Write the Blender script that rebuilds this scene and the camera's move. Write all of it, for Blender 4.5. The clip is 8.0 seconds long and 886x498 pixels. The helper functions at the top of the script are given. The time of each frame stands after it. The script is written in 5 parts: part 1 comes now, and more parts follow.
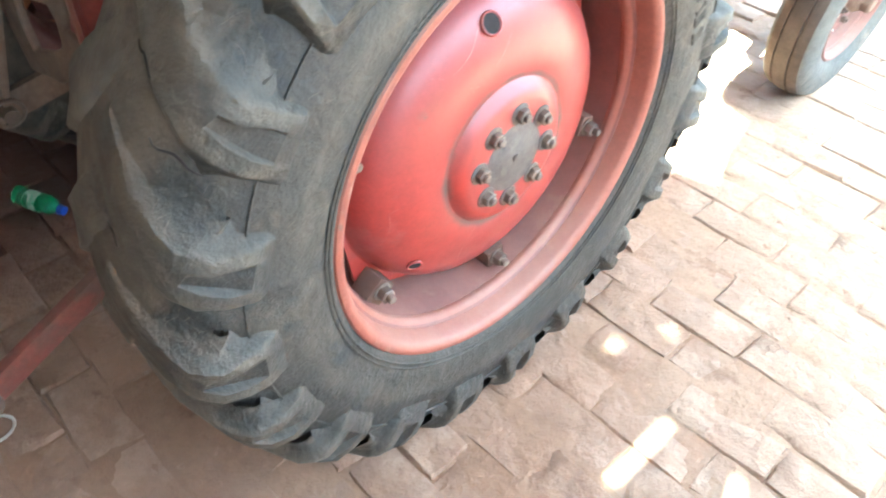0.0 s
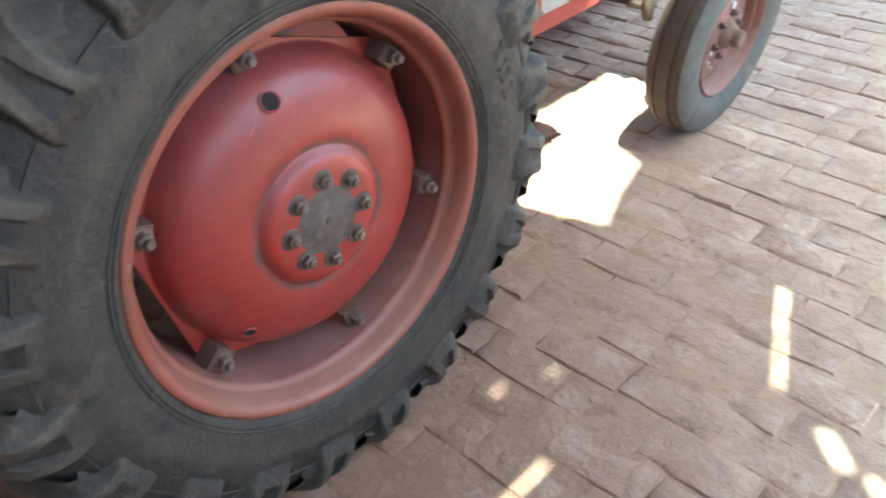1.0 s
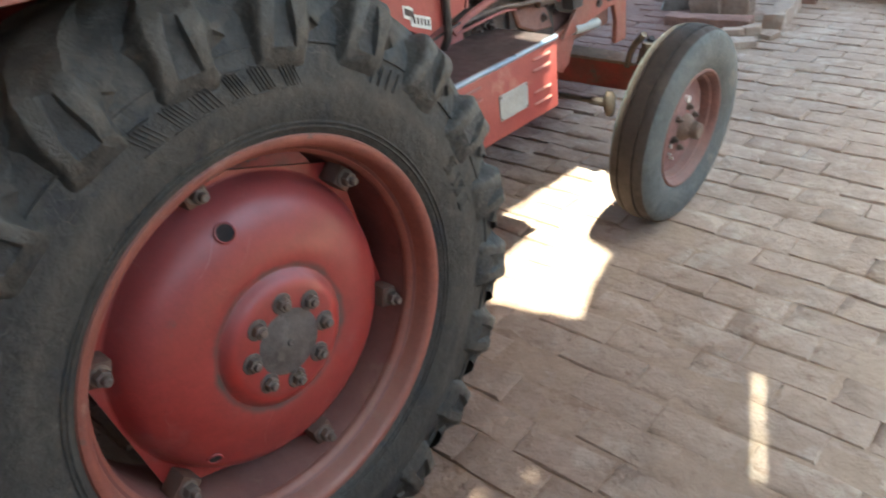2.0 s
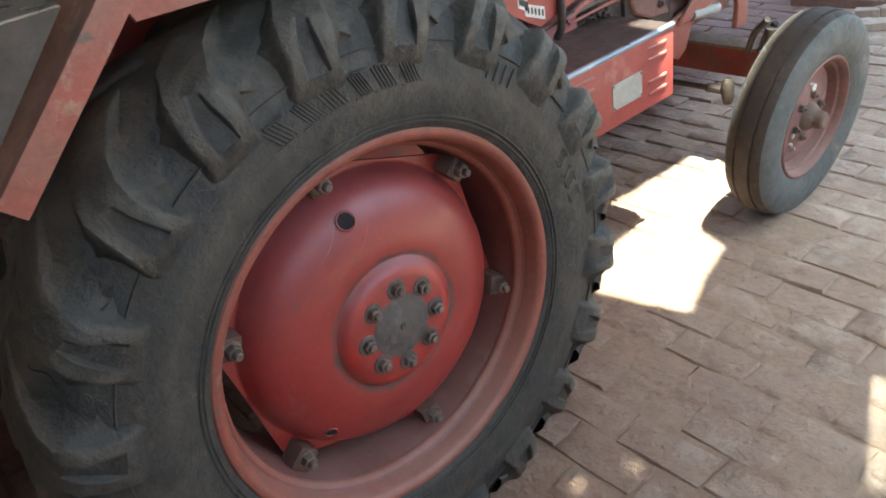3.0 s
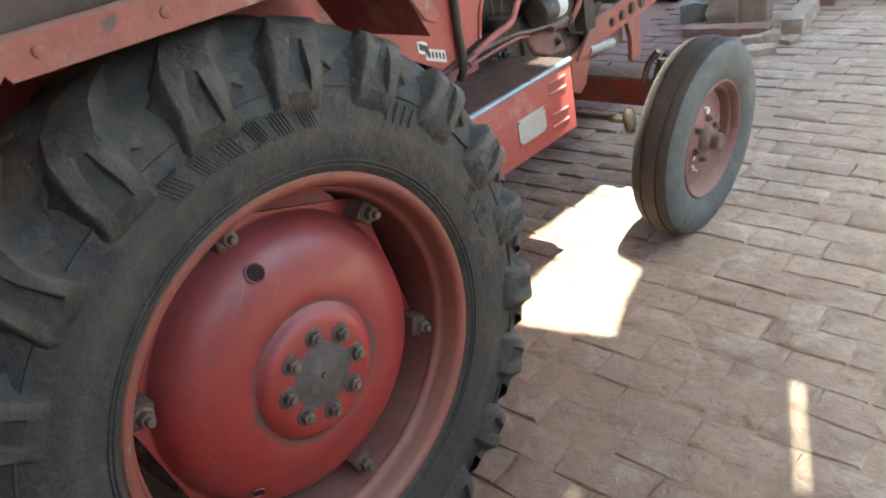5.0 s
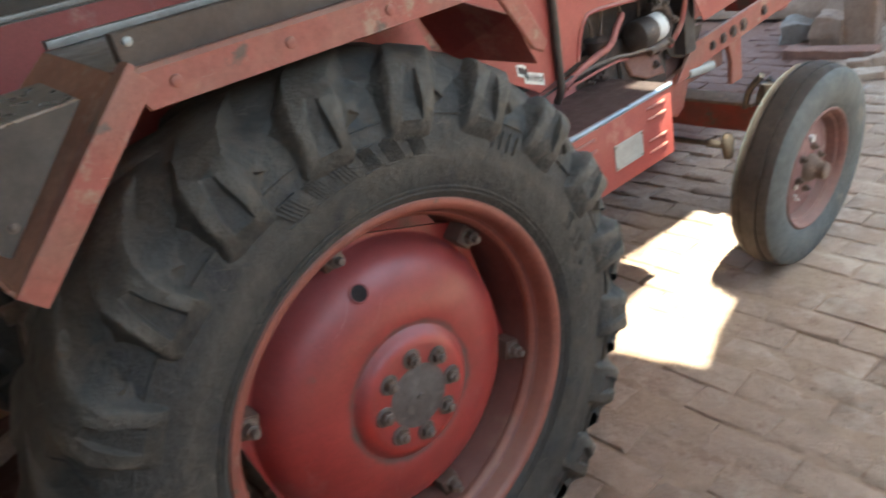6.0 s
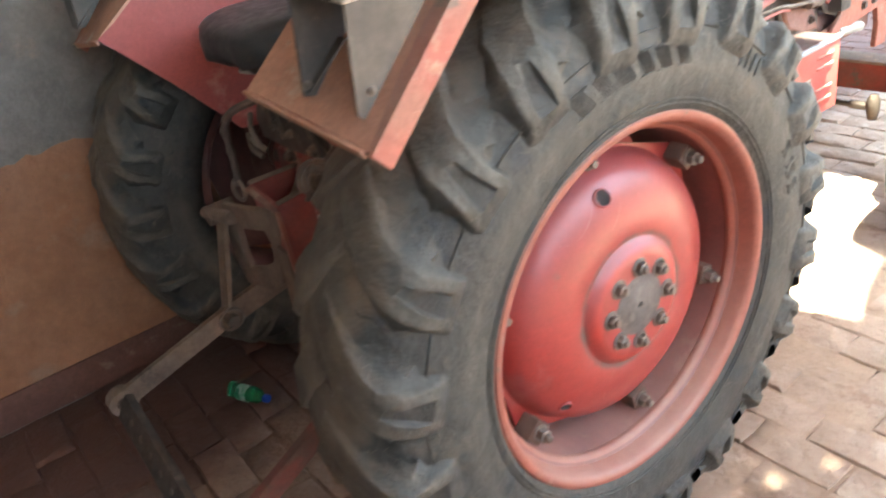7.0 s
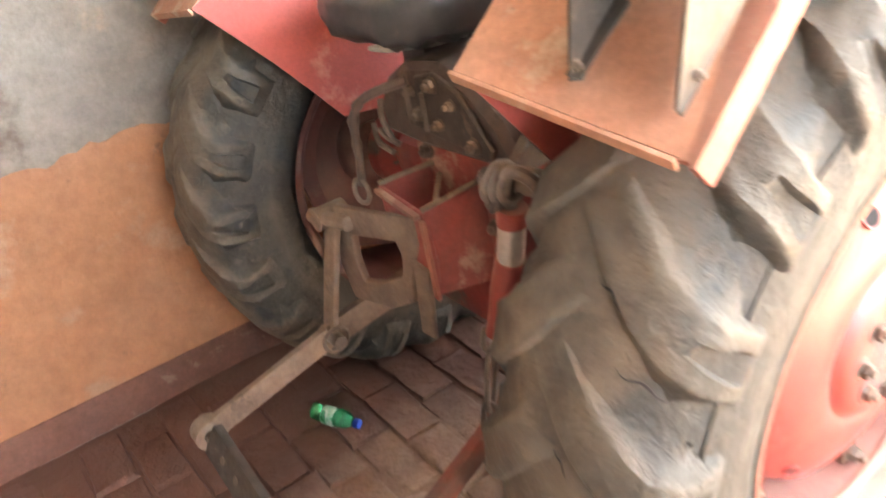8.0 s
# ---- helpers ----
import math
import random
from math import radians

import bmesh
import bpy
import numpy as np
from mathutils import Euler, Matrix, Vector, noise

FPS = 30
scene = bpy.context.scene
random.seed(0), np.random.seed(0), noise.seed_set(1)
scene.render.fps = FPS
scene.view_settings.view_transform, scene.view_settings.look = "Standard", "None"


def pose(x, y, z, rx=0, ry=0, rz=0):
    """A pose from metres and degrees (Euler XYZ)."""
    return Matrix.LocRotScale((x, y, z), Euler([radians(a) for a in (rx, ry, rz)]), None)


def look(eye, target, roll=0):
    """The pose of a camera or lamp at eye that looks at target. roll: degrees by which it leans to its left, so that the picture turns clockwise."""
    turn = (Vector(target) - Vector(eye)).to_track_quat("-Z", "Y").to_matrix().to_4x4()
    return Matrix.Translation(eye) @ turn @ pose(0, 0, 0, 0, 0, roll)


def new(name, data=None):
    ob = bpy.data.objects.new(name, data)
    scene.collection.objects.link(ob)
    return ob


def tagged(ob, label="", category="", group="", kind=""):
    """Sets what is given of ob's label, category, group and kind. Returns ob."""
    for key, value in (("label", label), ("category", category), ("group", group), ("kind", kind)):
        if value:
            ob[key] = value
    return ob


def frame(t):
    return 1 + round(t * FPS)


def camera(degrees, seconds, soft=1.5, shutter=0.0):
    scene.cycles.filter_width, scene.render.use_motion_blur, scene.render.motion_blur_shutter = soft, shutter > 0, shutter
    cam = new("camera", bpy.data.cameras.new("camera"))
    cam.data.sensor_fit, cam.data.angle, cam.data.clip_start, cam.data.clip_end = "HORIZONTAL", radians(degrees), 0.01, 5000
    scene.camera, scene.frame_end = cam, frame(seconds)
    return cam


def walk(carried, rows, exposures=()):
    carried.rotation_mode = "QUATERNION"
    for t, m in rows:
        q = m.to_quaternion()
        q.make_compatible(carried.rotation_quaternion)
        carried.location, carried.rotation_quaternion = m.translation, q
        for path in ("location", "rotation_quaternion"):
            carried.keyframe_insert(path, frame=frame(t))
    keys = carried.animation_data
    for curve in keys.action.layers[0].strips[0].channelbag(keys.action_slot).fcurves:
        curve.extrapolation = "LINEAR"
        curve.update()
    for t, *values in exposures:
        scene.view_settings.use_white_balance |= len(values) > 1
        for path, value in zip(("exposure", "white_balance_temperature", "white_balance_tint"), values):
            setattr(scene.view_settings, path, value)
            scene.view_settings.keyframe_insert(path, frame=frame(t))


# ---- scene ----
from mathutils.bvhtree import BVHTree
cam = camera(60.2, 8.0, soft=1.7, shutter=0.4)
# seconds, eye, target, roll
PATH = [
    (0, (1.42, -0.799, 1.342), (0.395, 0.24, -0.025), 2.7),
    (0.2, (1.476, -0.791, 1.349), (0.403, 0.272, 0.038), 0.7),
    (0.5, (1.587, -0.717, 1.375), (0.4, 0.309, 0.135), -3.7),
    (1, (1.707, -0.612, 1.365), (0.566, 0.483, 0.14), -4.5),
    (1.5, (1.756, -0.566, 1.376), (0.659, 0.625, 0.201), -6.3),
    (2, (1.759, -0.555, 1.414), (0.546, 0.647, 0.374), -7.2),
    (2.2, (1.77, -0.568, 1.424), (0.486, 0.569, 0.396), -8.4),
    (3.3, (1.775, -0.578, 1.449), (0.383, 0.398, 0.395), -10.9),
    (3.5, (1.778, -0.57, 1.441), (0.409, 0.424, 0.375), -11.8),
    (4, (1.785, -0.566, 1.428), (0.443, 0.525, 0.422), -11.2),
    (4.2, (1.801, -0.559, 1.42), (0.491, 0.566, 0.411), -12.6),
    (5.3, (1.794, -0.559, 1.442), (0.488, 0.635, 0.508), -11.6),
    (5.5, (1.781, -0.566, 1.457), (0.429, 0.605, 0.562), -11.7),
    (6, (1.769, -0.584, 1.461), (0.323, 0.465, 0.562), -12.8),
    (6.2, (1.772, -0.62, 1.485), (0.276, 0.355, 0.585), -15.1),
    (6.5, (1.735, -0.707, 1.469), (0.219, 0.27, 0.604), -11.1),
    (6.8, (1.664, -0.859, 1.468), (0.165, 0.085, 0.539), -10.5),
    (7, (1.613, -0.944, 1.446), (0.126, 0.005, 0.502), -10.7),
    (7.2, (1.56, -1.019, 1.453), (0.111, -0.064, 0.459), -9.9),
    (7.5, (1.46, -1.032, 1.428), (0.021, -0.065, 0.431), -9.2),
    (7.7, (1.361, -1.053, 1.417), (-0.089, -0.114, 0.409), -10.5),
    (8, (1.193, -1.032, 1.408), (-0.285, -0.1, 0.435), -9.8),
]
EXPOSE = [(0.0, 5.4, 5950, -12), (0.2, 4.95, 5800, -12), (0.5, 4.55, 5750, -12), (1.0, 3.85, 5950, -8), (1.5, 3.5, 6000, -8), (2.0, 3.15, 6050, -8), (3.5, 3.35, 6050, -7), (4.0, 3.45, 6050, -7), (5.5, 3.15, 6050, -7), (6.0, 3.15, 6250, -6), (6.5, 3.25, 6450, -5), (7.0, 4.8, 6600, -5), (7.5, 5.65, 7200, -4), (8.0, 6.55, 7900, 2)]
walk(cam, [(t, look(eye, target, roll)) for t, eye, target, roll in PATH], EXPOSE)

# ------------------------------------------------------------------ light
SUN_H = Vector((0.974, -0.225, 0)).normalized()      # the sun's side, on the ground
SUN_EL = radians(75)
to_sun = SUN_H * math.cos(SUN_EL) + Vector((0, 0, math.sin(SUN_EL)))

world = bpy.data.worlds.new("world")
scene.world = world
world.use_nodes = True
wn = world.node_tree.nodes
sky = wn.new("ShaderNodeTexSky")
sky.sky_type = "NISHITA"
sky.sun_disc = False
sky.sun_elevation = SUN_EL
sky.sun_rotation = math.atan2(SUN_H.x, SUN_H.y)
sky.dust_density = 4.0
wn["Background"].inputs[1].default_value = 0.10
world.node_tree.links.new(sky.outputs[0], wn["Background"].inputs[0])

sun = new("sun", bpy.data.lights.new("sun", "SUN"))
sun.data.energy = 3.4
sun.data.angle = radians(0.7)
sun.data.color = (1.0, 0.93, 0.82)
sun.matrix_basis = look(to_sun * 10, (0, 0, 0))


# ------------------------------------------------------------------ materials
def surf(name, a, b, rough=0.7, metal=0.0, scale=6.0, fine=60.0, bump=0.15, spots=None, vary=0.0, depth=0.004, gloss=0.5, wear=None, speck=0.14, mottle=0.0, shade_and_clay=None, lumps=0.0, settle_dust=None, ring=(), scratch=None, coat=0.0, rubbed=None):
    """A worn surface: two colours in large blotches, a fine grain, stains, and relief.
    settle_dust: (colour, amount) on faces that look up. ring: (colour, radius, width) bands round the rear axle.
    scratch: (colour, scale, width) of thin broken lines. rubbed: (colour, amount) worn onto sharp edges.
    spots: (colour, share, scale). wear: the same, for a second layer. vary: brightness from piece to piece."""
    m = bpy.data.materials.new(name)
    m.use_nodes = True
    t = m.node_tree
    n, l = t.nodes, t.links
    out = n["Principled BSDF"]
    geo = n.new("ShaderNodeNewGeometry")

    def tex(sc, detail=5.0, rough_=0.6, off=0.0):
        mp = n.new("ShaderNodeVectorMath")
        mp.operation = "ADD"
        mp.inputs[1].default_value = (off, off * 1.7, -off)
        l.new(geo.outputs["Position"], mp.inputs[0])
        x = n.new("ShaderNodeTexNoise")
        x.inputs["Scale"].default_value = sc
        x.inputs["Detail"].default_value = detail
        x.inputs["Roughness"].default_value = rough_
        l.new(mp.outputs[0], x.inputs["Vector"])
        return x.outputs["Fac"]

    def ramp(fac, lo, hi):
        r = n.new("ShaderNodeMapRange")
        r.inputs["From Min"].default_value, r.inputs["From Max"].default_value = lo, hi
        l.new(fac, r.inputs["Value"])
        return r.outputs["Result"]

    def mix(fac, x, y):
        k = n.new("ShaderNodeMix")
        k.data_type = "RGBA"
        l.new(fac, k.inputs["Factor"])
        for socket, v in ((k.inputs["A"], x), (k.inputs["B"], y)):
            if isinstance(v, tuple):
                socket.default_value = (*v, 1)
            else:
                l.new(v, socket)
        return k.outputs["Result"]

    def times(x, y):
        k = n.new("ShaderNodeMix")
        k.data_type, k.blend_type = "RGBA", "MULTIPLY"
        k.inputs["Factor"].default_value = 1
        l.new(x, k.inputs["A"])
        l.new(y, k.inputs["B"])
        return k.outputs["Result"]

    grain = tex(fine, 6, 0.7, 3.1)
    colour = mix(ramp(tex(scale), 0.36, 0.64), a, b)
    for layer in (spots, wear):
        if layer:
            c, share, sc = layer
            edge = 0.72 - 0.44 * share
            mask = ramp(tex(sc, 8, 0.66, sc), edge, edge + 0.07)
            colour = mix(mask, colour, c)
    colour = times(colour, ramp_colour(n, l, grain, 1 - speck, 1 + speck * 0.8))
    if mottle:
        colour = times(colour, ramp_colour(n, l, tex(fine * 0.32, 7, 0.75, 5.7), 1 - mottle, 1 + mottle))
    if scratch:
        c, sc, wd = scratch
        warp = n.new("ShaderNodeTexNoise")
        warp.inputs["Scale"].default_value = sc * 0.35
        l.new(geo.outputs["Position"], warp.inputs["Vector"])
        mv = n.new("ShaderNodeVectorMath")
        mv.operation = "MULTIPLY_ADD"
        l.new(warp.outputs["Color"], mv.inputs[0])
        mv.inputs[1].default_value = (0.25, 0.25, 0.25)
        l.new(geo.outputs["Position"], mv.inputs[2])
        vo = n.new("ShaderNodeTexVoronoi")
        vo.feature = "DISTANCE_TO_EDGE"
        vo.inputs["Scale"].default_value = sc
        l.new(mv.outputs[0], vo.inputs["Vector"])
        line = ramp(vo.outputs["Distance"], wd, wd * 0.3)
        broken = n.new("ShaderNodeMath")
        broken.operation = "MULTIPLY"
        l.new(line, broken.inputs[0])
        l.new(ramp(tex(sc * 0.8, 5, 0.7, 12.5), 0.52, 0.62), broken.inputs[1])
        colour = mix(broken.outputs[0], colour, c)
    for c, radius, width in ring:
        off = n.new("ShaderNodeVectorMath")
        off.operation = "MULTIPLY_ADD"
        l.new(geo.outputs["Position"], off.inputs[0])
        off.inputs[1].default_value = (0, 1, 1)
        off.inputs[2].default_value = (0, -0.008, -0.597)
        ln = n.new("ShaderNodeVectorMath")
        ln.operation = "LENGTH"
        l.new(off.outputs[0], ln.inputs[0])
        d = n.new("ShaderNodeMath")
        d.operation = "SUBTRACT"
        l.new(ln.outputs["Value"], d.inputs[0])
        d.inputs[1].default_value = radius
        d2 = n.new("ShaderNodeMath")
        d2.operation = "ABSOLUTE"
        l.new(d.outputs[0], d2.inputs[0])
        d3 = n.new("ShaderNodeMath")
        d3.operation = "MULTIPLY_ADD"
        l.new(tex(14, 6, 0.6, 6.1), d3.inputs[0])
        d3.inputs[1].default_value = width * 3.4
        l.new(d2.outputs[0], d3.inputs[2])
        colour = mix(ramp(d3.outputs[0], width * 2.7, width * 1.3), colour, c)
    if rubbed:
        c, amount = rubbed
        k = n.new("ShaderNodeMath")
        k.operation = "MULTIPLY"
        l.new(ramp(geo.outputs["Pointiness"], 0.51, 0.58), k.inputs[0])
        l.new(ramp_colour(n, l, tex(22, 6, 0.65, 1.3), amount * 0.2, amount), k.inputs[1])
        colour = mix(k.outputs[0], colour, c)
    if settle_dust:
        c, amount = settle_dust
        sn = n.new("ShaderNodeSeparateXYZ")
        l.new(geo.outputs["Normal"], sn.inputs[0])
        k = n.new("ShaderNodeMath")
        k.operation = "MULTIPLY"
        l.new(ramp(sn.outputs["Z"], 0.0, 0.75), k.inputs[0])
        l.new(ramp_colour(n, l, tex(9, 7, 0.65, 4.4), amount * 0.45, amount), k.inputs[1])
        colour = mix(k.outputs[0], colour, c)
    # painted shade: the floor turns dark maroon towards the left wall
    if shade_and_clay:
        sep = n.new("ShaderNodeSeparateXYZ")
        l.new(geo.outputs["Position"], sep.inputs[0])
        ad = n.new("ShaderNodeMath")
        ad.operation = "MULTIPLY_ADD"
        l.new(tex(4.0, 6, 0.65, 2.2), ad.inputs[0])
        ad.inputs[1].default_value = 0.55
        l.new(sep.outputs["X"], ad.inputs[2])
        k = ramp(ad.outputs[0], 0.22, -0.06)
        colour = mix(k, colour, shade_and_clay)
        # trodden-in clay round the big wheels, deepened with painted shade
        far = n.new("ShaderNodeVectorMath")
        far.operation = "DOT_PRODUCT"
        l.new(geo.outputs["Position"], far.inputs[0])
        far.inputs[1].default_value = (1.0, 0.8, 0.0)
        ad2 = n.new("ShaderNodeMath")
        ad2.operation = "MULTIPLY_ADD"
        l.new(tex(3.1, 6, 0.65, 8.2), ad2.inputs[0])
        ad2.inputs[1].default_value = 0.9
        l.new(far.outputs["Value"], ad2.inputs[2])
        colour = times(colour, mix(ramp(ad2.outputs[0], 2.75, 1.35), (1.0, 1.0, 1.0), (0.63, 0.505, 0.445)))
    if vary:
        info = n.new("ShaderNodeObjectInfo")
        add = n.new("ShaderNodeMath")
        add.operation = "ADD"
        l.new(info.outputs["Random"], add.inputs[0])
        l.new(geo.outputs["Random Per Island"], add.inputs[1])
        fr = n.new("ShaderNodeMath")
        fr.operation = "FRACT"
        l.new(add.outputs[0], fr.inputs[0])
        colour = times(colour, ramp_colour(n, l, fr.outputs[0], 1 - vary, 1 + vary * 0.6, 0, 1))
    l.new(colour, out.inputs["Base Color"])
    out.inputs["Coat Weight"].default_value = coat
    out.inputs["Coat Roughness"].default_value = 0.28
    out.inputs["Metallic"].default_value = metal
    out.inputs["Specular IOR Level"].default_value = gloss
    rr = n.new("ShaderNodeMapRange")
    rr.inputs["From Min"].default_value, rr.inputs["From Max"].default_value = 0.3, 0.7
    rr.inputs["To Min"].default_value, rr.inputs["To Max"].default_value = max(0.05, rough - 0.1), min(1, rough + 0.12)
    l.new(tex(scale * 3, 4, 0.6, 9.0), rr.inputs["Value"])
    l.new(rr.outputs["Result"], out.inputs["Roughness"])
    if bump:
        bp = n.new("ShaderNodeBump")
        bp.inputs["Strength"].default_value = bump
        bp.inputs["Distance"].default_value = depth
        l.new(grain, bp.inputs["Height"])
        if lumps:
            b2 = n.new("ShaderNodeBump")
            b2.inputs["Strength"].default_value = lumps
            b2.inputs["Distance"].default_value = 0.02
            l.new(tex(24, 6, 0.62, 7.7), b2.inputs["Height"])
            l.new(b2.outputs["Normal"], bp.inputs["Normal"])
        l.new(bp.outputs["Normal"], out.inputs["Normal"])
    return m


def ramp_colour(n, l, fac, lo, hi, a=0.3, b=0.7):
    r = n.new("ShaderNodeMapRange")
    r.inputs["From Min"].default_value, r.inputs["From Max"].default_value = a, b
    r.inputs["To Min"].default_value, r.inputs["To Max"].default_value = lo, hi
    l.new(fac, r.inputs["Value"])
    return r.outputs["Result"]


DUST = (0.30, 0.215, 0.155)
# bluish wear blotches: bare rubber, its sky sheen put into the colour
M_RUBBER = surf("dusty_rubber", (0.030, 0.028, 0.0255), (0.044, 0.040, 0.034), 0.6, scale=6, fine=110, bump=0.55, depth=0.004, mottle=0.34, speck=0.2, lumps=0.4, spots=((0.068, 0.058, 0.046), 0.36, 9), wear=((0.019, 0.0205, 0.023), 0.34, 13), gloss=0.5, ring=[((0.066, 0.058, 0.047), 0.452, 0.022), ((0.135, 0.098, 0.068), 0.628, 0.028)], scratch=((0.10, 0.088, 0.072), 22, 0.016), settle_dust=((0.072, 0.062, 0.049), 0.25))
M_TREAD = surf("dusty_worn_tread", (0.030, 0.028, 0.0255), (0.045, 0.040, 0.0335), 0.58, scale=7, fine=90, bump=0.6, depth=0.005, mottle=0.36, speck=0.26, lumps=0.5, spots=((0.07, 0.058, 0.046), 0.34, 9), wear=((0.017, 0.0195, 0.023), 0.36, 10), gloss=0.5, ring=[((0.135, 0.098, 0.068), 0.632, 0.034)], scratch=((0.11, 0.095, 0.077), 18, 0.018), settle_dust=((0.07, 0.06, 0.047), 0.25), rubbed=((0.15, 0.128, 0.10), 0.9))
M_FRONT_DISC = surf("faded_pink_disc", (0.25, 0.135, 0.12), (0.19, 0.10, 0.09), 0.7, scale=12, fine=90, bump=0.3, mottle=0.2, spots=((0.33, 0.25, 0.23), 0.3, 14), wear=((0.27, 0.06, 0.045), 0.22, 20), settle_dust=((0.34, 0.25, 0.21), 0.5))
M_FRONT_RIM = surf("faded_brown_red_rim", (0.22, 0.10, 0.08), (0.165, 0.08, 0.065), 0.65, scale=10, fine=90, bump=0.3, mottle=0.18, spots=((0.28, 0.19, 0.155), 0.3, 12), settle_dust=((0.32, 0.22, 0.18), 0.6))
M_FRONT_TREAD = surf("brown_dusty_tread", (0.052, 0.039, 0.031), (0.066, 0.049, 0.038), 0.75, scale=7, fine=80, bump=0.5, mottle=0.22, depth=0.006, spots=((0.085, 0.064, 0.049), 0.3, 12))
M_FRONT_RUBBER = surf("grey_rubber", (0.085, 0.096, 0.094), (0.112, 0.118, 0.111), 0.65, scale=7, fine=80, bump=0.6, mottle=0.26, depth=0.006, spots=((0.17, 0.155, 0.13), 0.24, 9), wear=((0.06, 0.068, 0.068), 0.22, 14))
# dark ring: dust line in the hub crease, with painted shade deepening it
# pink on up-facing parts: settled dust, with sky sheen put into the colour
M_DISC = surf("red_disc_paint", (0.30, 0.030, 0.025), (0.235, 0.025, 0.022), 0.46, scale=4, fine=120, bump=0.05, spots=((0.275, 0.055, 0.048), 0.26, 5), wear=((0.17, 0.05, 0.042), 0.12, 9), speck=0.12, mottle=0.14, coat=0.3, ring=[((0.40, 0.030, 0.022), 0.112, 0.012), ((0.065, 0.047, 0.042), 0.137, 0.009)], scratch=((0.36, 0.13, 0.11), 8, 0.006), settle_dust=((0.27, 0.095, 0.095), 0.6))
M_RIM = surf("orange_rim_paint", (0.27, 0.076, 0.05), (0.21, 0.06, 0.042), 0.55, scale=6, fine=110, bump=0.25, mottle=0.12, spots=((0.27, 0.135, 0.10), 0.3, 9), wear=((0.12, 0.075, 0.058), 0.16, 26), settle_dust=((0.32, 0.185, 0.145), 0.75))
# rim paint darkened for the shaded recess, with real dust on top
M_BARREL_SHADED = surf("shaded_rim_barrel", (0.17, 0.046, 0.036), (0.13, 0.04, 0.032), 0.65, scale=6, fine=110, bump=0.25, mottle=0.14, spots=((0.20, 0.10, 0.075), 0.3, 9), settle_dust=((0.30, 0.175, 0.145), 0.6))
# the far wheel's red, darkened to paint in the shade it stands in
M_RED_SHADED = surf("shade_darkened_red", (0.085, 0.024, 0.021), (0.065, 0.024, 0.021), 0.6, scale=6, fine=110, bump=0.25, mottle=0.14, spots=((0.10, 0.055, 0.045), 0.35, 9))
M_RED = surf("tractor_red_paint", (0.345, 0.070, 0.057), (0.29, 0.062, 0.052), 0.45, scale=3, fine=130, bump=0.08, mottle=0.1, spots=((0.39, 0.155, 0.125), 0.33, 5), wear=((0.40, 0.24, 0.19), 0.1, 22), settle_dust=((0.42, 0.29, 0.22), 0.65))
M_OLD_RED = surf("worn_red_paint", (0.33, 0.09, 0.064), (0.29, 0.115, 0.08), 0.58, scale=9, fine=100, bump=0.25, mottle=0.14, spots=((0.36, 0.22, 0.155), 0.33, 12), wear=((0.13, 0.085, 0.065), 0.24, 15), scratch=((0.42, 0.29, 0.22), 20, 0.009), settle_dust=((0.40, 0.29, 0.215), 0.5))
M_ORANGE = surf("orange_primer", (0.45, 0.235, 0.155), (0.40, 0.19, 0.125), 0.65, scale=7, fine=90, bump=0.25, mottle=0.14, spots=((0.48, 0.34, 0.25), 0.34, 8), wear=((0.19, 0.13, 0.10), 0.16, 22))
M_DARK_RED = surf("greasy_red_casting", (0.26, 0.04, 0.032), (0.15, 0.045, 0.035), 0.55, scale=9, fine=90, bump=0.3, spots=((0.10, 0.075, 0.06), 0.35, 11))
M_GREASE = surf("greasy_iron", (0.055, 0.045, 0.04), (0.10, 0.075, 0.06), 0.55, metal=0.3, scale=14, fine=120, bump=0.35, spots=((0.17, 0.12, 0.09), 0.25, 18))
M_STEEL = surf("dusty_steel", (0.185, 0.14, 0.113), (0.13, 0.096, 0.077), 0.55, metal=0.3, scale=18, fine=140, bump=0.3, mottle=0.16, spots=((0.235, 0.165, 0.125), 0.3, 20))
M_HUB = surf("dusty_hub_iron", (0.125, 0.103, 0.092), (0.09, 0.073, 0.066), 0.62, metal=0.2, scale=24, fine=120, bump=0.5, mottle=0.25, spots=((0.155, 0.128, 0.112), 0.35, 22), wear=((0.06, 0.048, 0.044), 0.2, 40))
M_LINK = surf("dusty_link_iron", (0.215, 0.152, 0.113), (0.155, 0.105, 0.08), 0.72, metal=0.15, scale=14, fine=100, bump=0.4, mottle=0.15, spots=((0.12, 0.085, 0.066), 0.3, 16), wear=((0.28, 0.2, 0.15), 0.15, 30))
M_CHROME = surf("dull_chrome", (0.60, 0.57, 0.53), (0.50, 0.46, 0.42), 0.38, metal=0.6, scale=20, fine=100, bump=0.05)
M_BARE = surf("bare_metal_sheet", (0.33, 0.295, 0.26), (0.24, 0.20, 0.175), 0.38, metal=0.5, scale=9, fine=90, bump=0.12, mottle=0.14, spots=((0.38, 0.27, 0.21), 0.25, 10))
M_GREY = surf("grey_painted_sheet", (0.092, 0.078, 0.068), (0.066, 0.055, 0.048), 0.5, metal=0.2, scale=9, fine=90, bump=0.2, mottle=0.18, spots=((0.15, 0.115, 0.09), 0.28, 10), wear=((0.2, 0.17, 0.145), 0.1, 24))
M_PLATE = surf("pale_grey_plate", (0.42, 0.42, 0.39), (0.34, 0.33, 0.30), 0.45, metal=0.2, scale=16, fine=120, bump=0.05)
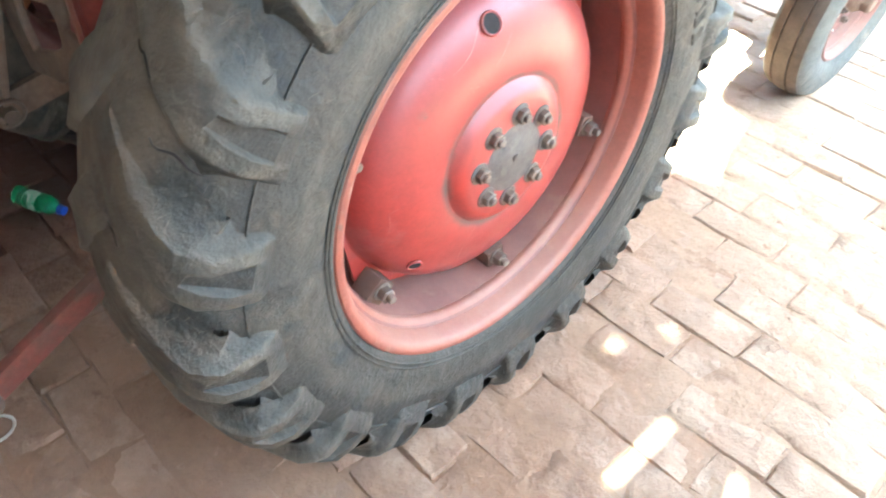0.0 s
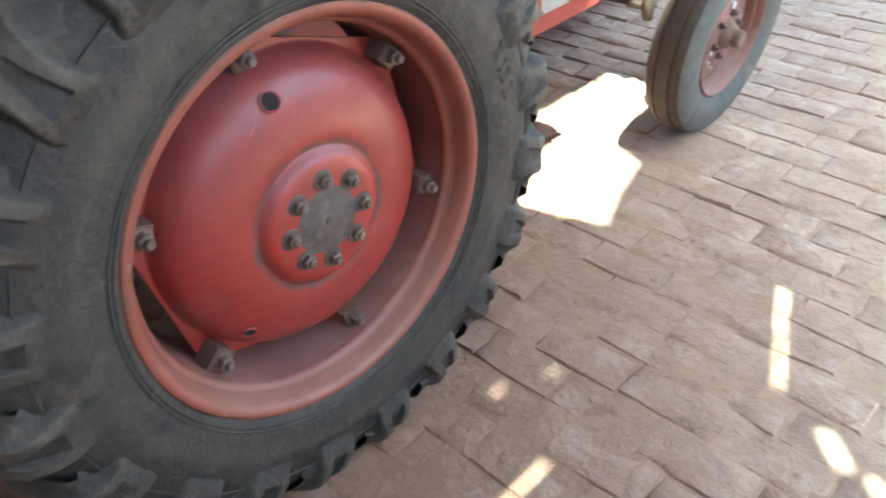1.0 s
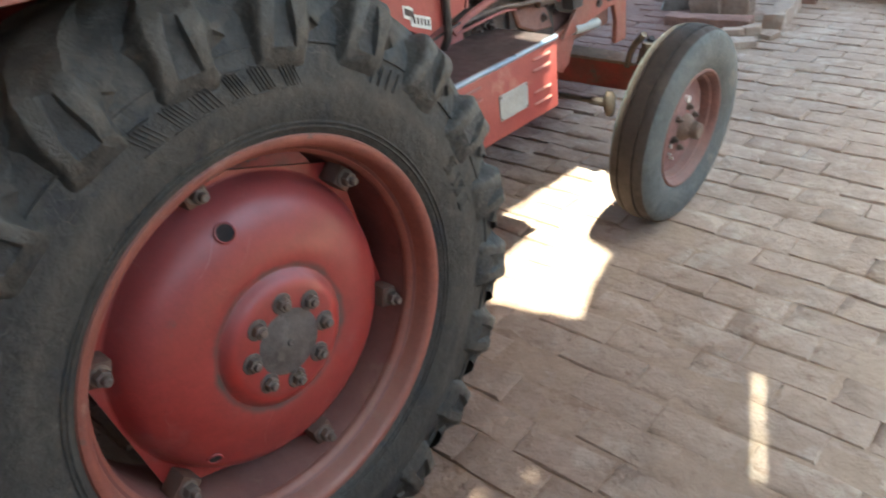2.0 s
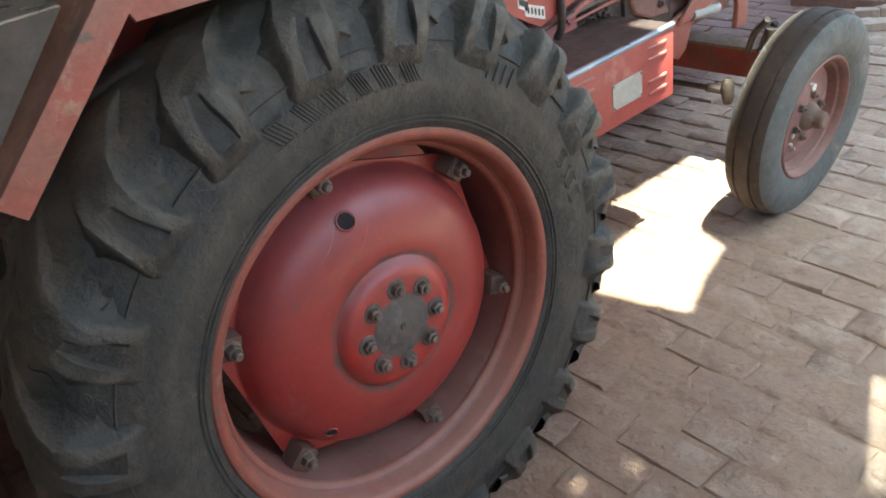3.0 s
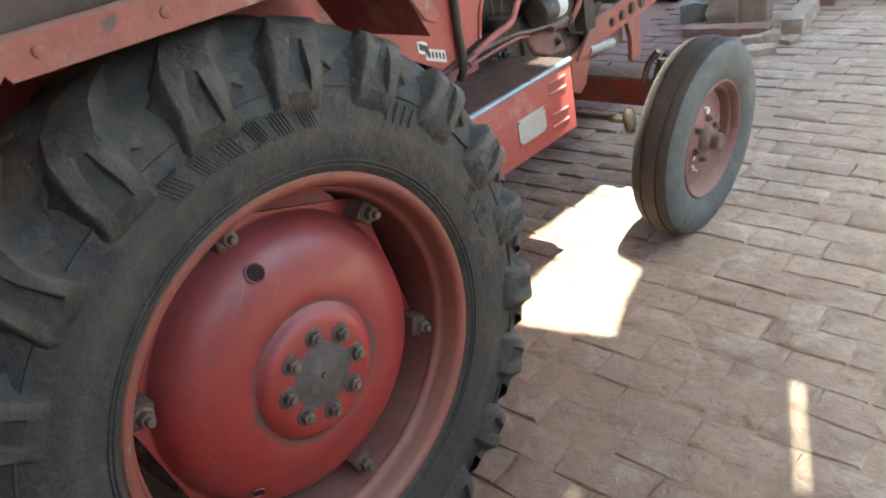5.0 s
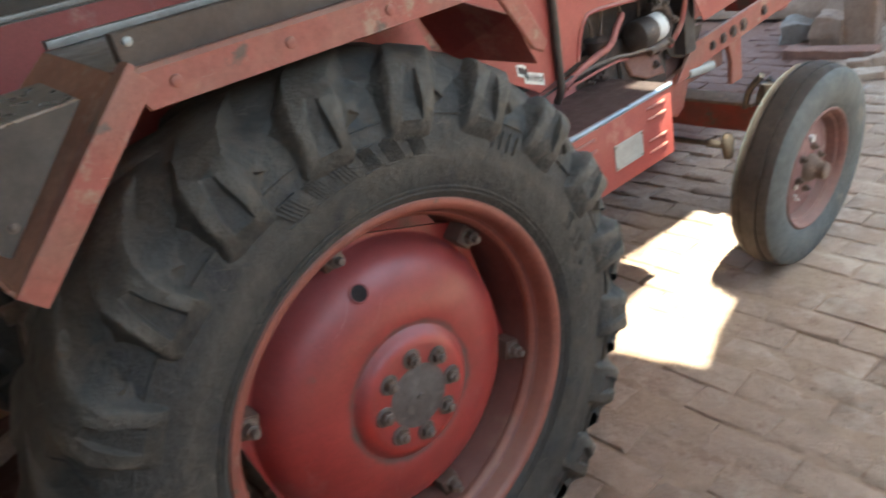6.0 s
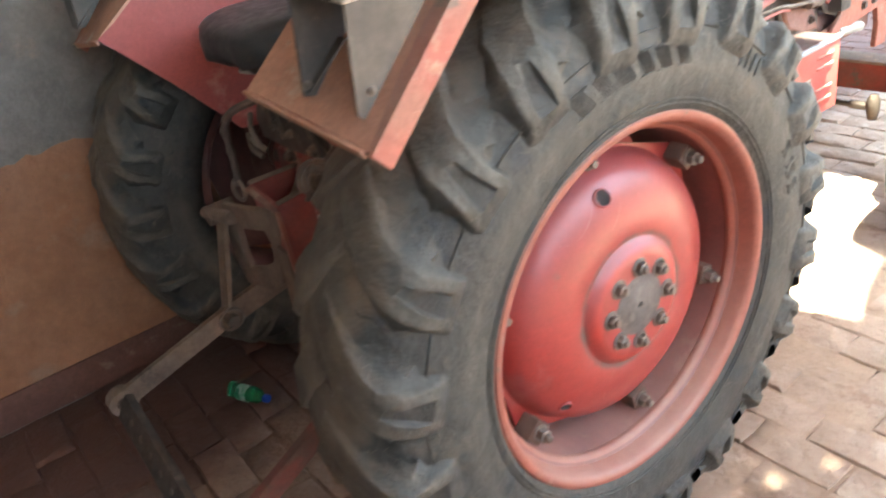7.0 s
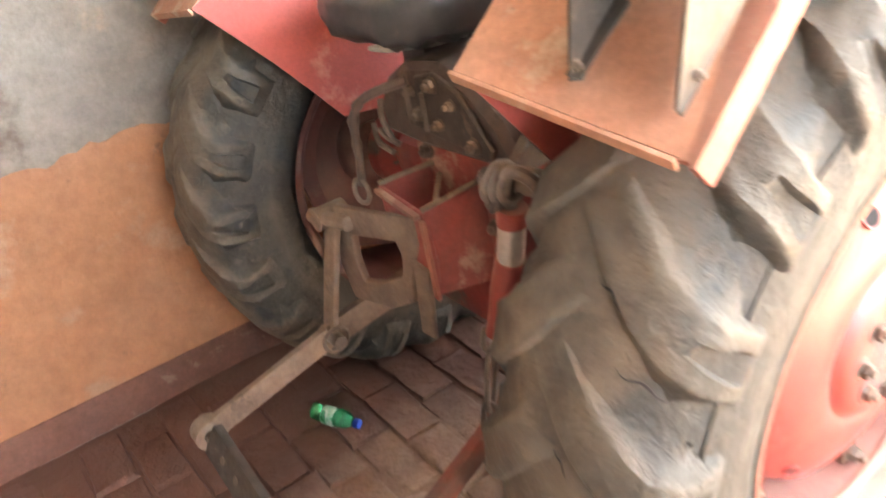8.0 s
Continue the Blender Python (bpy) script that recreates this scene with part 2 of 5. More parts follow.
M_BAR = surf("weathered_brown_bar", (0.115, 0.082, 0.062), (0.085, 0.06, 0.046), 0.75, scale=10, fine=110, bump=0.3, spots=((0.18, 0.13, 0.1), 0.2, 14))
M_BLACK = surf("black_vinyl", (0.03, 0.03, 0.032), (0.05, 0.045, 0.043), 0.45, scale=12, fine=120, bump=0.1, spots=((0.10, 0.085, 0.07), 0.2, 9))
M_WHITE = surf("white_enamel", (0.72, 0.72, 0.68), (0.62, 0.60, 0.56), 0.4, scale=20, fine=90, bump=0.04)
M_BLUE_EDGE = surf("blue_grey_edge_trim", (0.25, 0.30, 0.36), (0.36, 0.39, 0.43), 0.35, metal=0.4, scale=7, fine=90, bump=0.05)
M_BOX_TOP = surf("dull_dark_lid", (0.062, 0.046, 0.043), (0.09, 0.062, 0.055), 0.42, scale=8, fine=90, bump=0.2, mottle=0.14, spots=((0.15, 0.075, 0.064), 0.28, 6))
M_DUSTY_PINK = surf("dusty_pink_casting", (0.26, 0.135, 0.105), (0.20, 0.10, 0.08), 0.75, scale=9, fine=90, bump=0.35, mottle=0.16, spots=((0.30, 0.20, 0.155), 0.35, 11), wear=((0.10, 0.065, 0.052), 0.2, 20))
M_CAST = surf("oily_dusty_casting", (0.105, 0.072, 0.058), (0.075, 0.052, 0.043), 0.6, scale=12, fine=90, bump=0.5, mottle=0.2, spots=((0.17, 0.12, 0.092), 0.35, 11), wear=((0.045, 0.033, 0.029), 0.25, 17))
M_HOSE = surf("pink_red_hose", (0.40, 0.13, 0.11), (0.33, 0.12, 0.10), 0.6, scale=20, fine=90, bump=0.15)
M_BRICK = surf("dusty_brick", (0.445, 0.345, 0.27), (0.38, 0.285, 0.22), 0.86, scale=3.2, fine=46, bump=0.5, speck=0.07, mottle=0.10, shade_and_clay=(0.17, 0.095, 0.075), spots=((0.48, 0.39, 0.315), 0.42, 4), wear=((0.32, 0.225, 0.172), 0.28, 10), lumps=0.8, vary=0.07, depth=0.006)
M_GROUND = surf("trodden_soil", (0.37, 0.275, 0.205), (0.43, 0.33, 0.25), 0.95, scale=2.5, fine=46, bump=0.55, speck=0.07, spots=((0.32, 0.225, 0.168), 0.3, 6), depth=0.006, mottle=0.12, lumps=0.6, shade_and_clay=(0.16, 0.09, 0.07))
M_WALL = surf("grey_plaster", (0.165, 0.144, 0.128), (0.205, 0.178, 0.155), 0.9, scale=1.6, fine=40, bump=0.4, mottle=0.18, spots=((0.12, 0.094, 0.075), 0.42, 2.2), wear=((0.25, 0.195, 0.15), 0.22, 4.5), depth=0.006, lumps=0.35)
M_OCHRE = surf("ochre_wall_paint", (0.335, 0.155, 0.080), (0.275, 0.128, 0.068), 0.82, scale=2.0, fine=45, bump=0.35, speck=0.08, mottle=0.15, lumps=0.35, spots=((0.31, 0.18, 0.115), 0.38, 3.0), wear=((0.15, 0.085, 0.055), 0.22, 8))
M_FOOT_BAND = surf("maroon_foot_band", (0.13, 0.058, 0.043), (0.17, 0.08, 0.056), 0.85, scale=5, fine=60, bump=0.4, mottle=0.2, spots=((0.20, 0.13, 0.09), 0.3, 8), wear=((0.27, 0.13, 0.07), 0.15, 6))
M_MUD = surf("crumbling_mud_brick", (0.27, 0.185, 0.135), (0.36, 0.26, 0.2), 0.95, scale=6, fine=40, bump=0.7, spots=((0.20, 0.13, 0.1), 0.25, 9), depth=0.012)
M_RED_MUD = surf("reddish_stone", (0.29, 0.165, 0.125), (0.24, 0.135, 0.105), 0.92, scale=6, fine=50, bump=0.6, mottle=0.18, spots=((0.34, 0.235, 0.185), 0.35, 9), depth=0.01)
M_ROOF = surf("unseen_roof_sheet", (0.17, 0.15, 0.13), (0.13, 0.113, 0.10), 0.8, scale=3, fine=30, bump=0.2)
M_PALE = surf("pale_blue_wall", (0.50, 0.56, 0.60), (0.56, 0.58, 0.58), 0.8, scale=3, fine=30, bump=0.2)
M_INK = surf("dark_print", (0.05, 0.04, 0.04), (0.09, 0.06, 0.055), 0.6, scale=20, bump=0)


def plastic(name, colour, rough, clear):
    m = bpy.data.materials.new(name)
    m.use_nodes = True
    p = m.node_tree.nodes["Principled BSDF"]
    p.inputs["Base Color"].default_value = (*colour, 1)
    p.inputs["Roughness"].default_value = rough
    p.inputs["Transmission Weight"].default_value = clear
    p.inputs["IOR"].default_value = 1.45
    return m


M_GREEN = plastic("green_plastic", (0.10, 0.62, 0.33), 0.15, 0.75)
M_CAP = plastic("blue_cap_plastic", (0.02, 0.07, 0.40), 0.35, 0.0)
M_BLUE = plastic("blue_wrapper_film", (0.03, 0.22, 0.60), 0.3, 0.0)
M_SILVER = plastic("white_wrapper_lining", (0.7, 0.74, 0.78), 0.3, 0.0)

# ------------------------------------------------------------------ helpers
def stretched(centre, shift, scale):
    """Moves and scales about a centre."""
    c = Vector(centre)
    return Matrix.Translation(c + Vector(shift)) @ Matrix.Diagonal((*scale, 1)) @ Matrix.Translation(-c)


# where each assembly of the tractor sits
SEAT = {
    "rear_wheel": Matrix.Translation((0, 0.008, 0)),
    "rear_tyre": Matrix.Translation((0.005, -0.001, 0.003)),
    "front": stretched((0.413, 1.531, 0.581), (-0.0194, 0.0072, -0.0035), (0.993, 0.9805, 1.0116)),
    "front_wheel": Matrix.Translation((0.6536, 1.7208, 0.3350)) @ Matrix.Rotation(radians(4.9), 4, "Y") @ Matrix.Scale(0.944, 4) @ Matrix.Translation((-0.584, -1.839, -0.365)),
    "hitch": stretched((0.091, -0.484, 0.572), (0.0056, -0.0061, 0.0359), (1.034, 1.034, 0.986)),
    "": None,
}
placed = [""]
XC = 0.015      # the tractor's middle line
AXLE = 0.597    # height of the rear axle


def part(name, bm, material, parent=None, label="", mirror=False, sharp=34, flat=False):
    """Links a bmesh as one mesh object under its thing or part."""
    m = SEAT[placed[0]]
    if m is not None:
        bm.transform(m)
    if mirror:
        for v in bm.verts:
            v.co.x = 2 * XC - v.co.x
        bmesh.ops.reverse_faces(bm, faces=bm.faces[:])
    bm.normal_update()
    for f in bm.faces:
        f.smooth = not flat
    for e in bm.edges:
        if len(e.link_faces) == 2 and e.calc_face_angle(0) > radians(sharp):
            e.smooth = False
    me = bpy.data.meshes.new(name)
    bm.to_mesh(me)
    bm.free()
    me.materials.append(material)
    ob = new(name, me)
    ob.parent = parent
    if label:
        tagged(ob, label)
    return ob


def thing(name, label, category, place=(0, 0, 0), group="", kind=""):
    ob = new(name)
    ob.empty_display_size = 0.1
    ob.location = place
    return tagged(ob, label, category, group, kind)


def box(bm, lo, hi, bevel=0.0, m=None, segs=2):
    """A box between two corners, with rounded edges."""
    lo, hi = Vector(lo), Vector(hi)
    g = bmesh.ops.create_cube(bm, size=1, matrix=Matrix.Translation((lo + hi) / 2) @ Matrix.Diagonal((*(hi - lo), 1)))
    vs = g["verts"]
    if bevel:
        edges = list({e for v in vs for e in v.link_edges})
        r = bmesh.ops.bevel(bm, geom=edges, offset=bevel, segments=segs, profile=0.7, affect="EDGES")
        vs = list({v for f in r["faces"] for v in f.verts} | {v for v in vs if v.is_valid})
    if m is not None:
        bmesh.ops.transform(bm, matrix=m, verts=vs)
    return vs


def bar(bm, a, b, wide, thick, up=(0, 0, 1), bevel=0.003):
    """A straight flat bar from a to b; wide lies across, thick along up."""
    a, b = Vector(a), Vector(b)
    d = (b - a).normalized()
    s = d.cross(Vector(up)).normalized()
    u = s.cross(d)
    m = Matrix((s, d, u)).transposed().to_4x4()
    m.translation = (a + b) / 2
    return box(bm, (-wide / 2, -(b - a).length / 2, -thick / 2), (wide / 2, (b - a).length / 2, thick / 2), bevel, m)


def prism(bm, points, push, bevel=0.0):
    """A flat plate: the outline's points, thickened by the vector push."""
    push = Vector(push)
    low = [bm.verts.new(p) for p in points]
    high = [bm.verts.new(Vector(p) + push) for p in points]
    faces = [bm.faces.new(low[::-1]), bm.faces.new(high)]
    for i in range(len(points)):
        j = (i + 1) % len(points)
        faces.append(bm.faces.new((low[i], low[j], high[j], high[i])))
    bmesh.ops.recalc_face_normals(bm, faces=faces)
    if bevel:
        edges = list({e for f in faces[:2] for e in f.edges})
        bmesh.ops.bevel(bm, geom=edges, offset=bevel, segments=1, affect="EDGES")


def tube(bm, points, radius, n=10, closed=False):
    """A round rod or hose through the points; radius may be one number or one a point."""
    pts = [Vector(p) for p in points]
    k = len(pts)
    rad = radius if isinstance(radius, (list, tuple)) else [radius] * k
    side = None
    rings = []
    for i, p in enumerate(pts):
        a = pts[i - 1] if i or closed else p
        b = pts[(i + 1) % k] if i < k - 1 or closed else p
        d = (b - a).normalized()
        if side is None:
            side = d.orthogonal().normalized()
        side = (side - side.dot(d) * d).normalized()
        other = d.cross(side)
        rings.append([bm.verts.new(p + rad[i] * (math.cos(2 * math.pi * j / n) * side + math.sin(2 * math.pi * j / n) * other)) for j in range(n)])
    for i in range(k if closed else k - 1):
        r, q = rings[i], rings[(i + 1) % k]
        for j in range(n):
            bm.faces.new((r[j], r[(j + 1) % n], q[(j + 1) % n], q[j]))
    if not closed:
        bm.faces.new(rings[0][::-1])
        bm.faces.new(rings[-1])


def bend(points, steps=6):
    """A smooth line through a few points."""
    pts = [Vector(p) for p in points]      # of any length
    pts = [2 * pts[0] - pts[1]] + pts + [2 * pts[-1] - pts[-2]]
    out = []
    for i in range(1, len(pts) - 2):
        p0, p1, p2, p3 = pts[i - 1 : i + 3]
        for s in range(steps):
            t = s / steps
            out.append(0.5 * (2 * p1 + (p2 - p0) * t + (2 * p0 - 5 * p1 + 4 * p2 - p3) * t * t + (3 * p1 - p0 - 3 * p2 + p3) * t ** 3))
    return out + [pts[-2]]


def turned(bm, profile, centre, n=48, closed=False):
    """A body turned round an axis along x: profile of (x, radius)."""
    cx, cy, cz = centre
    rings = []
    for x, r in profile:
        if r < 1e-5:
            rings.append([bm.verts.new((cx + x, cy, cz))])
        else:
            rings.append([bm.verts.new((cx + x, cy + r * math.cos(2 * math.pi * j / n), cz + r * math.sin(2 * math.pi * j / n))) for j in range(n)])
    pairs = list(zip(rings, rings[1:])) + ([(rings[-1], rings[0])] if closed else [])
    faces = []
    for a, b in pairs:
        for j in range(n):
            q = (a[j % len(a)], a[(j + 1) % len(a)], b[(j + 1) % len(b)], b[j % len(b)])
            q = list(dict.fromkeys(q))
            if len(q) > 2:
                faces.append(bm.faces.new(q))
    bmesh.ops.recalc_face_normals(bm, faces=faces)
    return faces


def nut(bm, place, radius, height, stud=0.0, turn=0.0):
    """A hexagon nut with its axis along x, and the stud's end in it."""
    x, y, z = place
    turned(bm, [(0, radius * 1.25), (height * 0.12, radius * 1.25), (height * 0.13, 0.0)], place, 14)
    ring = [(radius * math.cos(turn + i * math.pi / 3), radius * math.sin(turn + i * math.pi / 3)) for i in range(6)]
    prism(bm, [(x + height * 0.1, y + a, z + b) for a, b in ring], (height * 0.9, 0, 0), radius * 0.12)
    if stud:
        turned(bm, [(height * 0.9, 0), (height * 0.9, radius * 0.58), (height + stud * 0.8, radius * 0.55), (height + stud, radius * 0.4), (height + stud, 0)], place, 10)


def new_bm():
    return bmesh.new()


# ------------------------------------------------------------------ setting
def ground():
    bm = new_bm()
    bmesh.ops.create_grid(bm, x_segments=2, y_segments=2, size=250)
    for v in bm.verts:
        v.co.z = -0.03
    g = part("ground", bm, M_GROUND)
    return tagged(g, "trodden dusty soil under the brick paving", "ground", kind="structure")


ground()

WALL_X = -0.911


def wall():
    bm = new_bm()
    box(bm, (WALL_X - 0.23, -2.0, -0.02), (WALL_X, 3.2, 3.3))
    w = tagged(part("wall_left", bm, M_WALL), "grey plastered wall, stained and patchy", "wall", kind="structure")
    # the lower coat of paint has an uneven upper edge
    random.seed(4)
    bm = new_bm()
    ys = [-1.8 + 0.02 * i for i in range(250)]
    top = [0.803 + 0.035 * noise.noise((y * 2.3, 0, 0)) + 0.028 * noise.noise((y * 9, 3, 0)) + 0.016 * noise.noise((y * 27, 5, 0)) for y in ys]
    lo = [bm.verts.new((WALL_X + 0.004, y, 0.10)) for y in ys]
    hi = [bm.verts.new((WALL_X + 0.004, y, z)) for y, z in zip(ys, top)]
    back = [bm.verts.new((WALL_X, y, z)) for y, z in zip(ys, top)]
    for i in range(len(ys) - 1):
        bm.faces.new((lo[i], lo[i + 1], hi[i + 1], hi[i]))
        bm.faces.new((hi[i], hi[i + 1], back[i + 1], back[i]))
    part("painted_dado", bm, M_OCHRE, w, "worn ochre paint on the lower wall")
    # dark band filling the strip between the ochre paint and the floor
    bm = new_bm()
    box(bm, (WALL_X, -1.8, -0.01), (WALL_X + 0.012, 3.2, 0.114), 0.004)
    tagged(part("baseboard", bm, M_FOOT_BAND), "dark maroon band along the wall's foot, dusty", "skirting", kind="structure")

    # unseen back wall, its length set by how much light it blocks
    bm = new_bm()
    box(bm, (WALL_X, -2.0, -0.02), (3.6, -1.8, 3.3))
    tagged(part("wall_back", bm, M_WALL), "plain grey back wall, unseen, added to cut light from behind", "wall", kind="structure")
    # unseen walls across the way, added to hold back low sky light
    bm = new_bm()
    box(bm, (4.6, -6.0, -0.05), (4.85, 9.0, 1.9), 0.02)
    box(bm, (1.5, -4.6, -0.05), (4.59, -4.35, 1.9), 0.02)
    tagged(part("wall_yard", bm, M_MUD), "brown wall, unseen, added to block low sky light", "wall", kind="structure")


wall()

ROOF_Z = 3.3


def roof():
    """The shed's roof, out of view: a sheet shaped to shade the scene. The gaps are given by where their light falls.
    """
    k = ROOF_Z / math.tan(SUN_EL)
    off = Vector((SUN_H.x * k, SUN_H.y * k, 0))
    gaps = [
        [(0.14, 1.345), (0.32, 1.33), (0.335, 1.04), (0.447, 0.935), (0.738, 1.012), (0.668, 1.20), (0.625, 1.38), (0.505, 1.425), (0.475, 1.60), (0.46, 1.93), (0.18, 1.90)],
        [(0.44, 0.58), (0.53, 0.58), (0.53, 0.72), (0.44, 0.72)],
        [(1.250, 1.06), (1.264, 1.066), (1.330, 0.89), (1.320, 0.885)],
        [(1.328, 0.875), (1.338, 0.88), (1.400, 0.715), (1.392, 0.71)],
        [(1.515, 0.655), (1.53, 0.675), (1.60, 0.61), (1.585, 0.59)],
        [(1.64, 0.60), (1.65, 0.615), (1.75, 0.51), (1.74, 0.495)],
        [(1.115, 0.20), (1.126, 0.205), (1.126, 0.0), (1.112, -0.005)],
        [(0.905, 0.315), (0.912, 0.318), (0.918, 0.27), (0.911, 0.268)],
        [(0.97, 0.44), (0.976, 0.442), (0.981, 0.41), (0.975, 0.408)],
        [(1.285, 0.19), (1.296, 0.195), (1.319, 0.13), (1.308, 0.125)],
    ]
    bm = new_bm()
    edges = []
    loops = [[(WALL_X - 0.25, -2.0), (4.6, -2.0), (4.6, -0.3), (3.4, 0.75), (2.65, 1.95), (2.45, 6.8), (WALL_X - 0.25, 6.8)]]
    loops += [[(x - 0.0075 + off.x, 1.030 + (y - 1.042) * 0.977 + off.y) for x, y in g] for g in gaps]
    for loop in loops:
        vs = [bm.verts.new((x, y, ROOF_Z)) for x, y in loop]
        edges += [bm.edges.new((vs[i - 1], vs[i])) for i in range(len(vs))]
    bmesh.ops.triangle_fill(bm, edges=edges, use_beauty=True, use_dissolve=False)
    ob = tagged(part("ceiling", bm, M_ROOF), "unseen shed roof sheet, outline and gaps shaped for the light", "roof", kind="structure")
    s = ob.modifiers.new("thick", "SOLIDIFY")
    s.thickness = 0.006


roof()


# ------------------------------------------------------------------ tractor
tractor = thing("tractor", "old red farm tractor with dusty tyres parked on brick paving", "tractor")


def settle(bm, radius, cz):
    """Lets the tyre's foot stand flat on the floor."""
    for v in bm.verts:
        if v.co.z < 0.0015:
            v.co.z = 0.0015 + 0.02 * (v.co.z - 0.0015)


def rear_tyre(c, wheel, mirror):
    cx, cy, cz = c
    lugs = []
    bm = new_bm()
    half = [(0.128, 0.362), (0.138, 0.370), (0.1445, 0.379), (0.151, 0.388), (0.1585, 0.42), (0.163, 0.455), (0.161, 0.49), (0.152, 0.527), (0.138, 0.557), (0.122, 0.586), (0.092, 0.611), (0.05, 0.621), (0, 0.6245)]
    profile = half + [(-x, r) for x, r in half[-2::-1]]
    turned(bm, profile, c, 120)
    for v in bm.verts:
        v.co += 0.0025 * noise.noise_vector(v.co * 11)
    # chevron lugs
    count = 20
    pitch = 2 * math.pi / count
    random.seed(11)
    for side in (1, -1):
        for i in range(count):
            base = radians(6.6) + i * pitch + (pitch / 2 if side < 0 else 0.0)
            #        across, radius, lead, half width, height, lean of the normal outwards
            path = [(-0.036, 0.599, -15.6, 0.026, 0.002, 0.0), (-0.014, 0.601, -13.6, 0.034, 0.021, 0.0), (0.03, 0.600, -9.8, 0.037, 0.027, 0.0), (0.075, 0.593, -5.6, 0.038, 0.031, 0.12), (0.116, 0.577, -2.2, 0.040, 0.036, 0.4), (0.139, 0.558, -0.6, 0.040, 0.034, 1.3), (0.153, 0.512, 0.1, 0.042, 0.021, 3.0), (0.158, 0.490, 0.3, 0.041, 0.006, 4.0), (0.160, 0.472, 0.4, 0.038, -0.006, 4.0)]
            path = [tuple(p) for p in bend(path, 2)]
            lug = new_bm()
            pos = []
            wob = random.uniform(-0.5, 0.5)
            for ax, r, lead, hw, h, lean in path:
                a = base + radians(lead + wob)
                rad = Vector((0, math.cos(a), math.sin(a)))
                pos.append((Vector((cx + side * ax, cy, cz)) + r * rad, (rad + Vector((side * lean, 0, 0))).normalized(), hw * random.uniform(0.93, 1.07), h * random.uniform(0.94, 1.04)))
            rows = []
            slot = {9: (0.16, 0.0), 10: (0.24, 0.013), 11: (0.36, 0.012), 12: (0.40, 0.0)}
            for j, (p, nrm, hw, h) in enumerate(pos):
                a_, b_ = pos[max(j - 1, 0)][0], pos[min(j + 1, len(pos) - 1)][0]
                w = (b_ - a_).cross(nrm).normalized()
                flare = 1.7 if abs(p.x - cx) < 0.1 else 1.25 if h > 0.03 else 0.5
                open_, deep = slot.get(j, (0.3, 0.0))
                half = [(hw + 0.028 * flare, -0.006), (hw + 0.013 * flare, h * 0.16), (hw + 0.0045 * flare, h * 0.55), (hw * 0.97, h * 0.9), (hw * 0.86, h), (hw * (open_ + 0.10), h), (hw * open_, h - deep)]
                jit = lambda: noise.noise_vector((i * 3.1 + j, side * 5, random.random() * 9)) * 0.0018
                rows.append([lug.verts.new(p + nrm * up - w * out + jit()) for out, up in half] + [lug.verts.new(p + nrm * up + w * out + jit()) for out, up in half[::-1]])
            faces = []
            for j in range(len(rows) - 1):
                for q in range(13):
                    faces.append(lug.faces.new((rows[j][q], rows[j][q + 1], rows[j + 1][q + 1], rows[j + 1][q])))
            faces.append(lug.faces.new(rows[0]))
            bmesh.ops.recalc_face_normals(lug, faces=faces)
            if faces[10 * 13 + 4].normal.dot(pos[10][1]) < 0:
                bmesh.ops.reverse_faces(lug, faces=faces)
            settle(lug, 0.63, cz)
            lugs.append(lug)
    for v in [v for m in [bm] + lugs for v in m.verts]:
        if v.co.x < cx:
            v.co.x = cx + (v.co.x - cx) * 0.86
    settle(bm, 0.63, cz)
    carcass = bm.copy()
    ty = part("tyre", bm, M_RUBBER, wheel, "dusty lugged rubber tyre", mirror, sharp=30)
    # thin moulded rings above the bead
    for r, x in ((0.391, 0.1525), (0.399, 0.1545), (0.522, 0.155)):
        bm = new_bm()
        ring = [(cx + x, cy + r * math.cos(a), cz + r * math.sin(a)) for a in (2 * math.pi * i / 100 for i in range(100))]
        tube(bm, ring, 0.0022, 5, True)
        part("moulded_ring", bm, M_RUBBER, ty, "", mirror)
    # cracks in the worn crown: slivers laid on it, dark by colour alone
    if not mirror:
        skins = [BVHTree.FromBMesh(m) for m in lugs] + [BVHTree.FromBMesh(carcass)]
        for a0, x0, x1, turn in ((154, 0.082, 0.134, 2.0), (146, 0.030, 0.075, 2.2), (166, 0.028, 0.048, 2.5)):
            bm = new_bm()
            rows = []
            for k in range(9):
                u = k / 8
                ax = x0 + (x1 - x0) * u
                a = radians(a0 + turn * u + 0.35 * math.sin(9 * u))
                rad = Vector((0, math.cos(a), math.sin(a)))
                hits = [h[3] for h in (t.ray_cast(Vector((cx + ax, cy, cz)) + 0.8 * rad, -rad) for t in skins) if h[0]]
                r = 0.8 - min(hits) + 0.0012
                wd = 0.0017 * math.sin(math.pi * min(max(u, 0.04), 0.96)) / r
                rows.append([bm.verts.new((cx + ax, cy + q * math.cos(a + e), cz + q * math.sin(a + e))) for e, q in ((-wd, r), (wd, r), (0, r - 0.008))])
            for p, q in zip(rows, rows[1:]):
                for k in range(3):
                    bm.faces.new((p[k - 1], p[k], q[k], q[k - 1]))
            part("crack", bm, M_HOLLOW_SHADE, ty)
        carcass.free()
    for lug in lugs:
        part("lug", lug, M_TREAD, wheel, "", mirror, sharp=36)


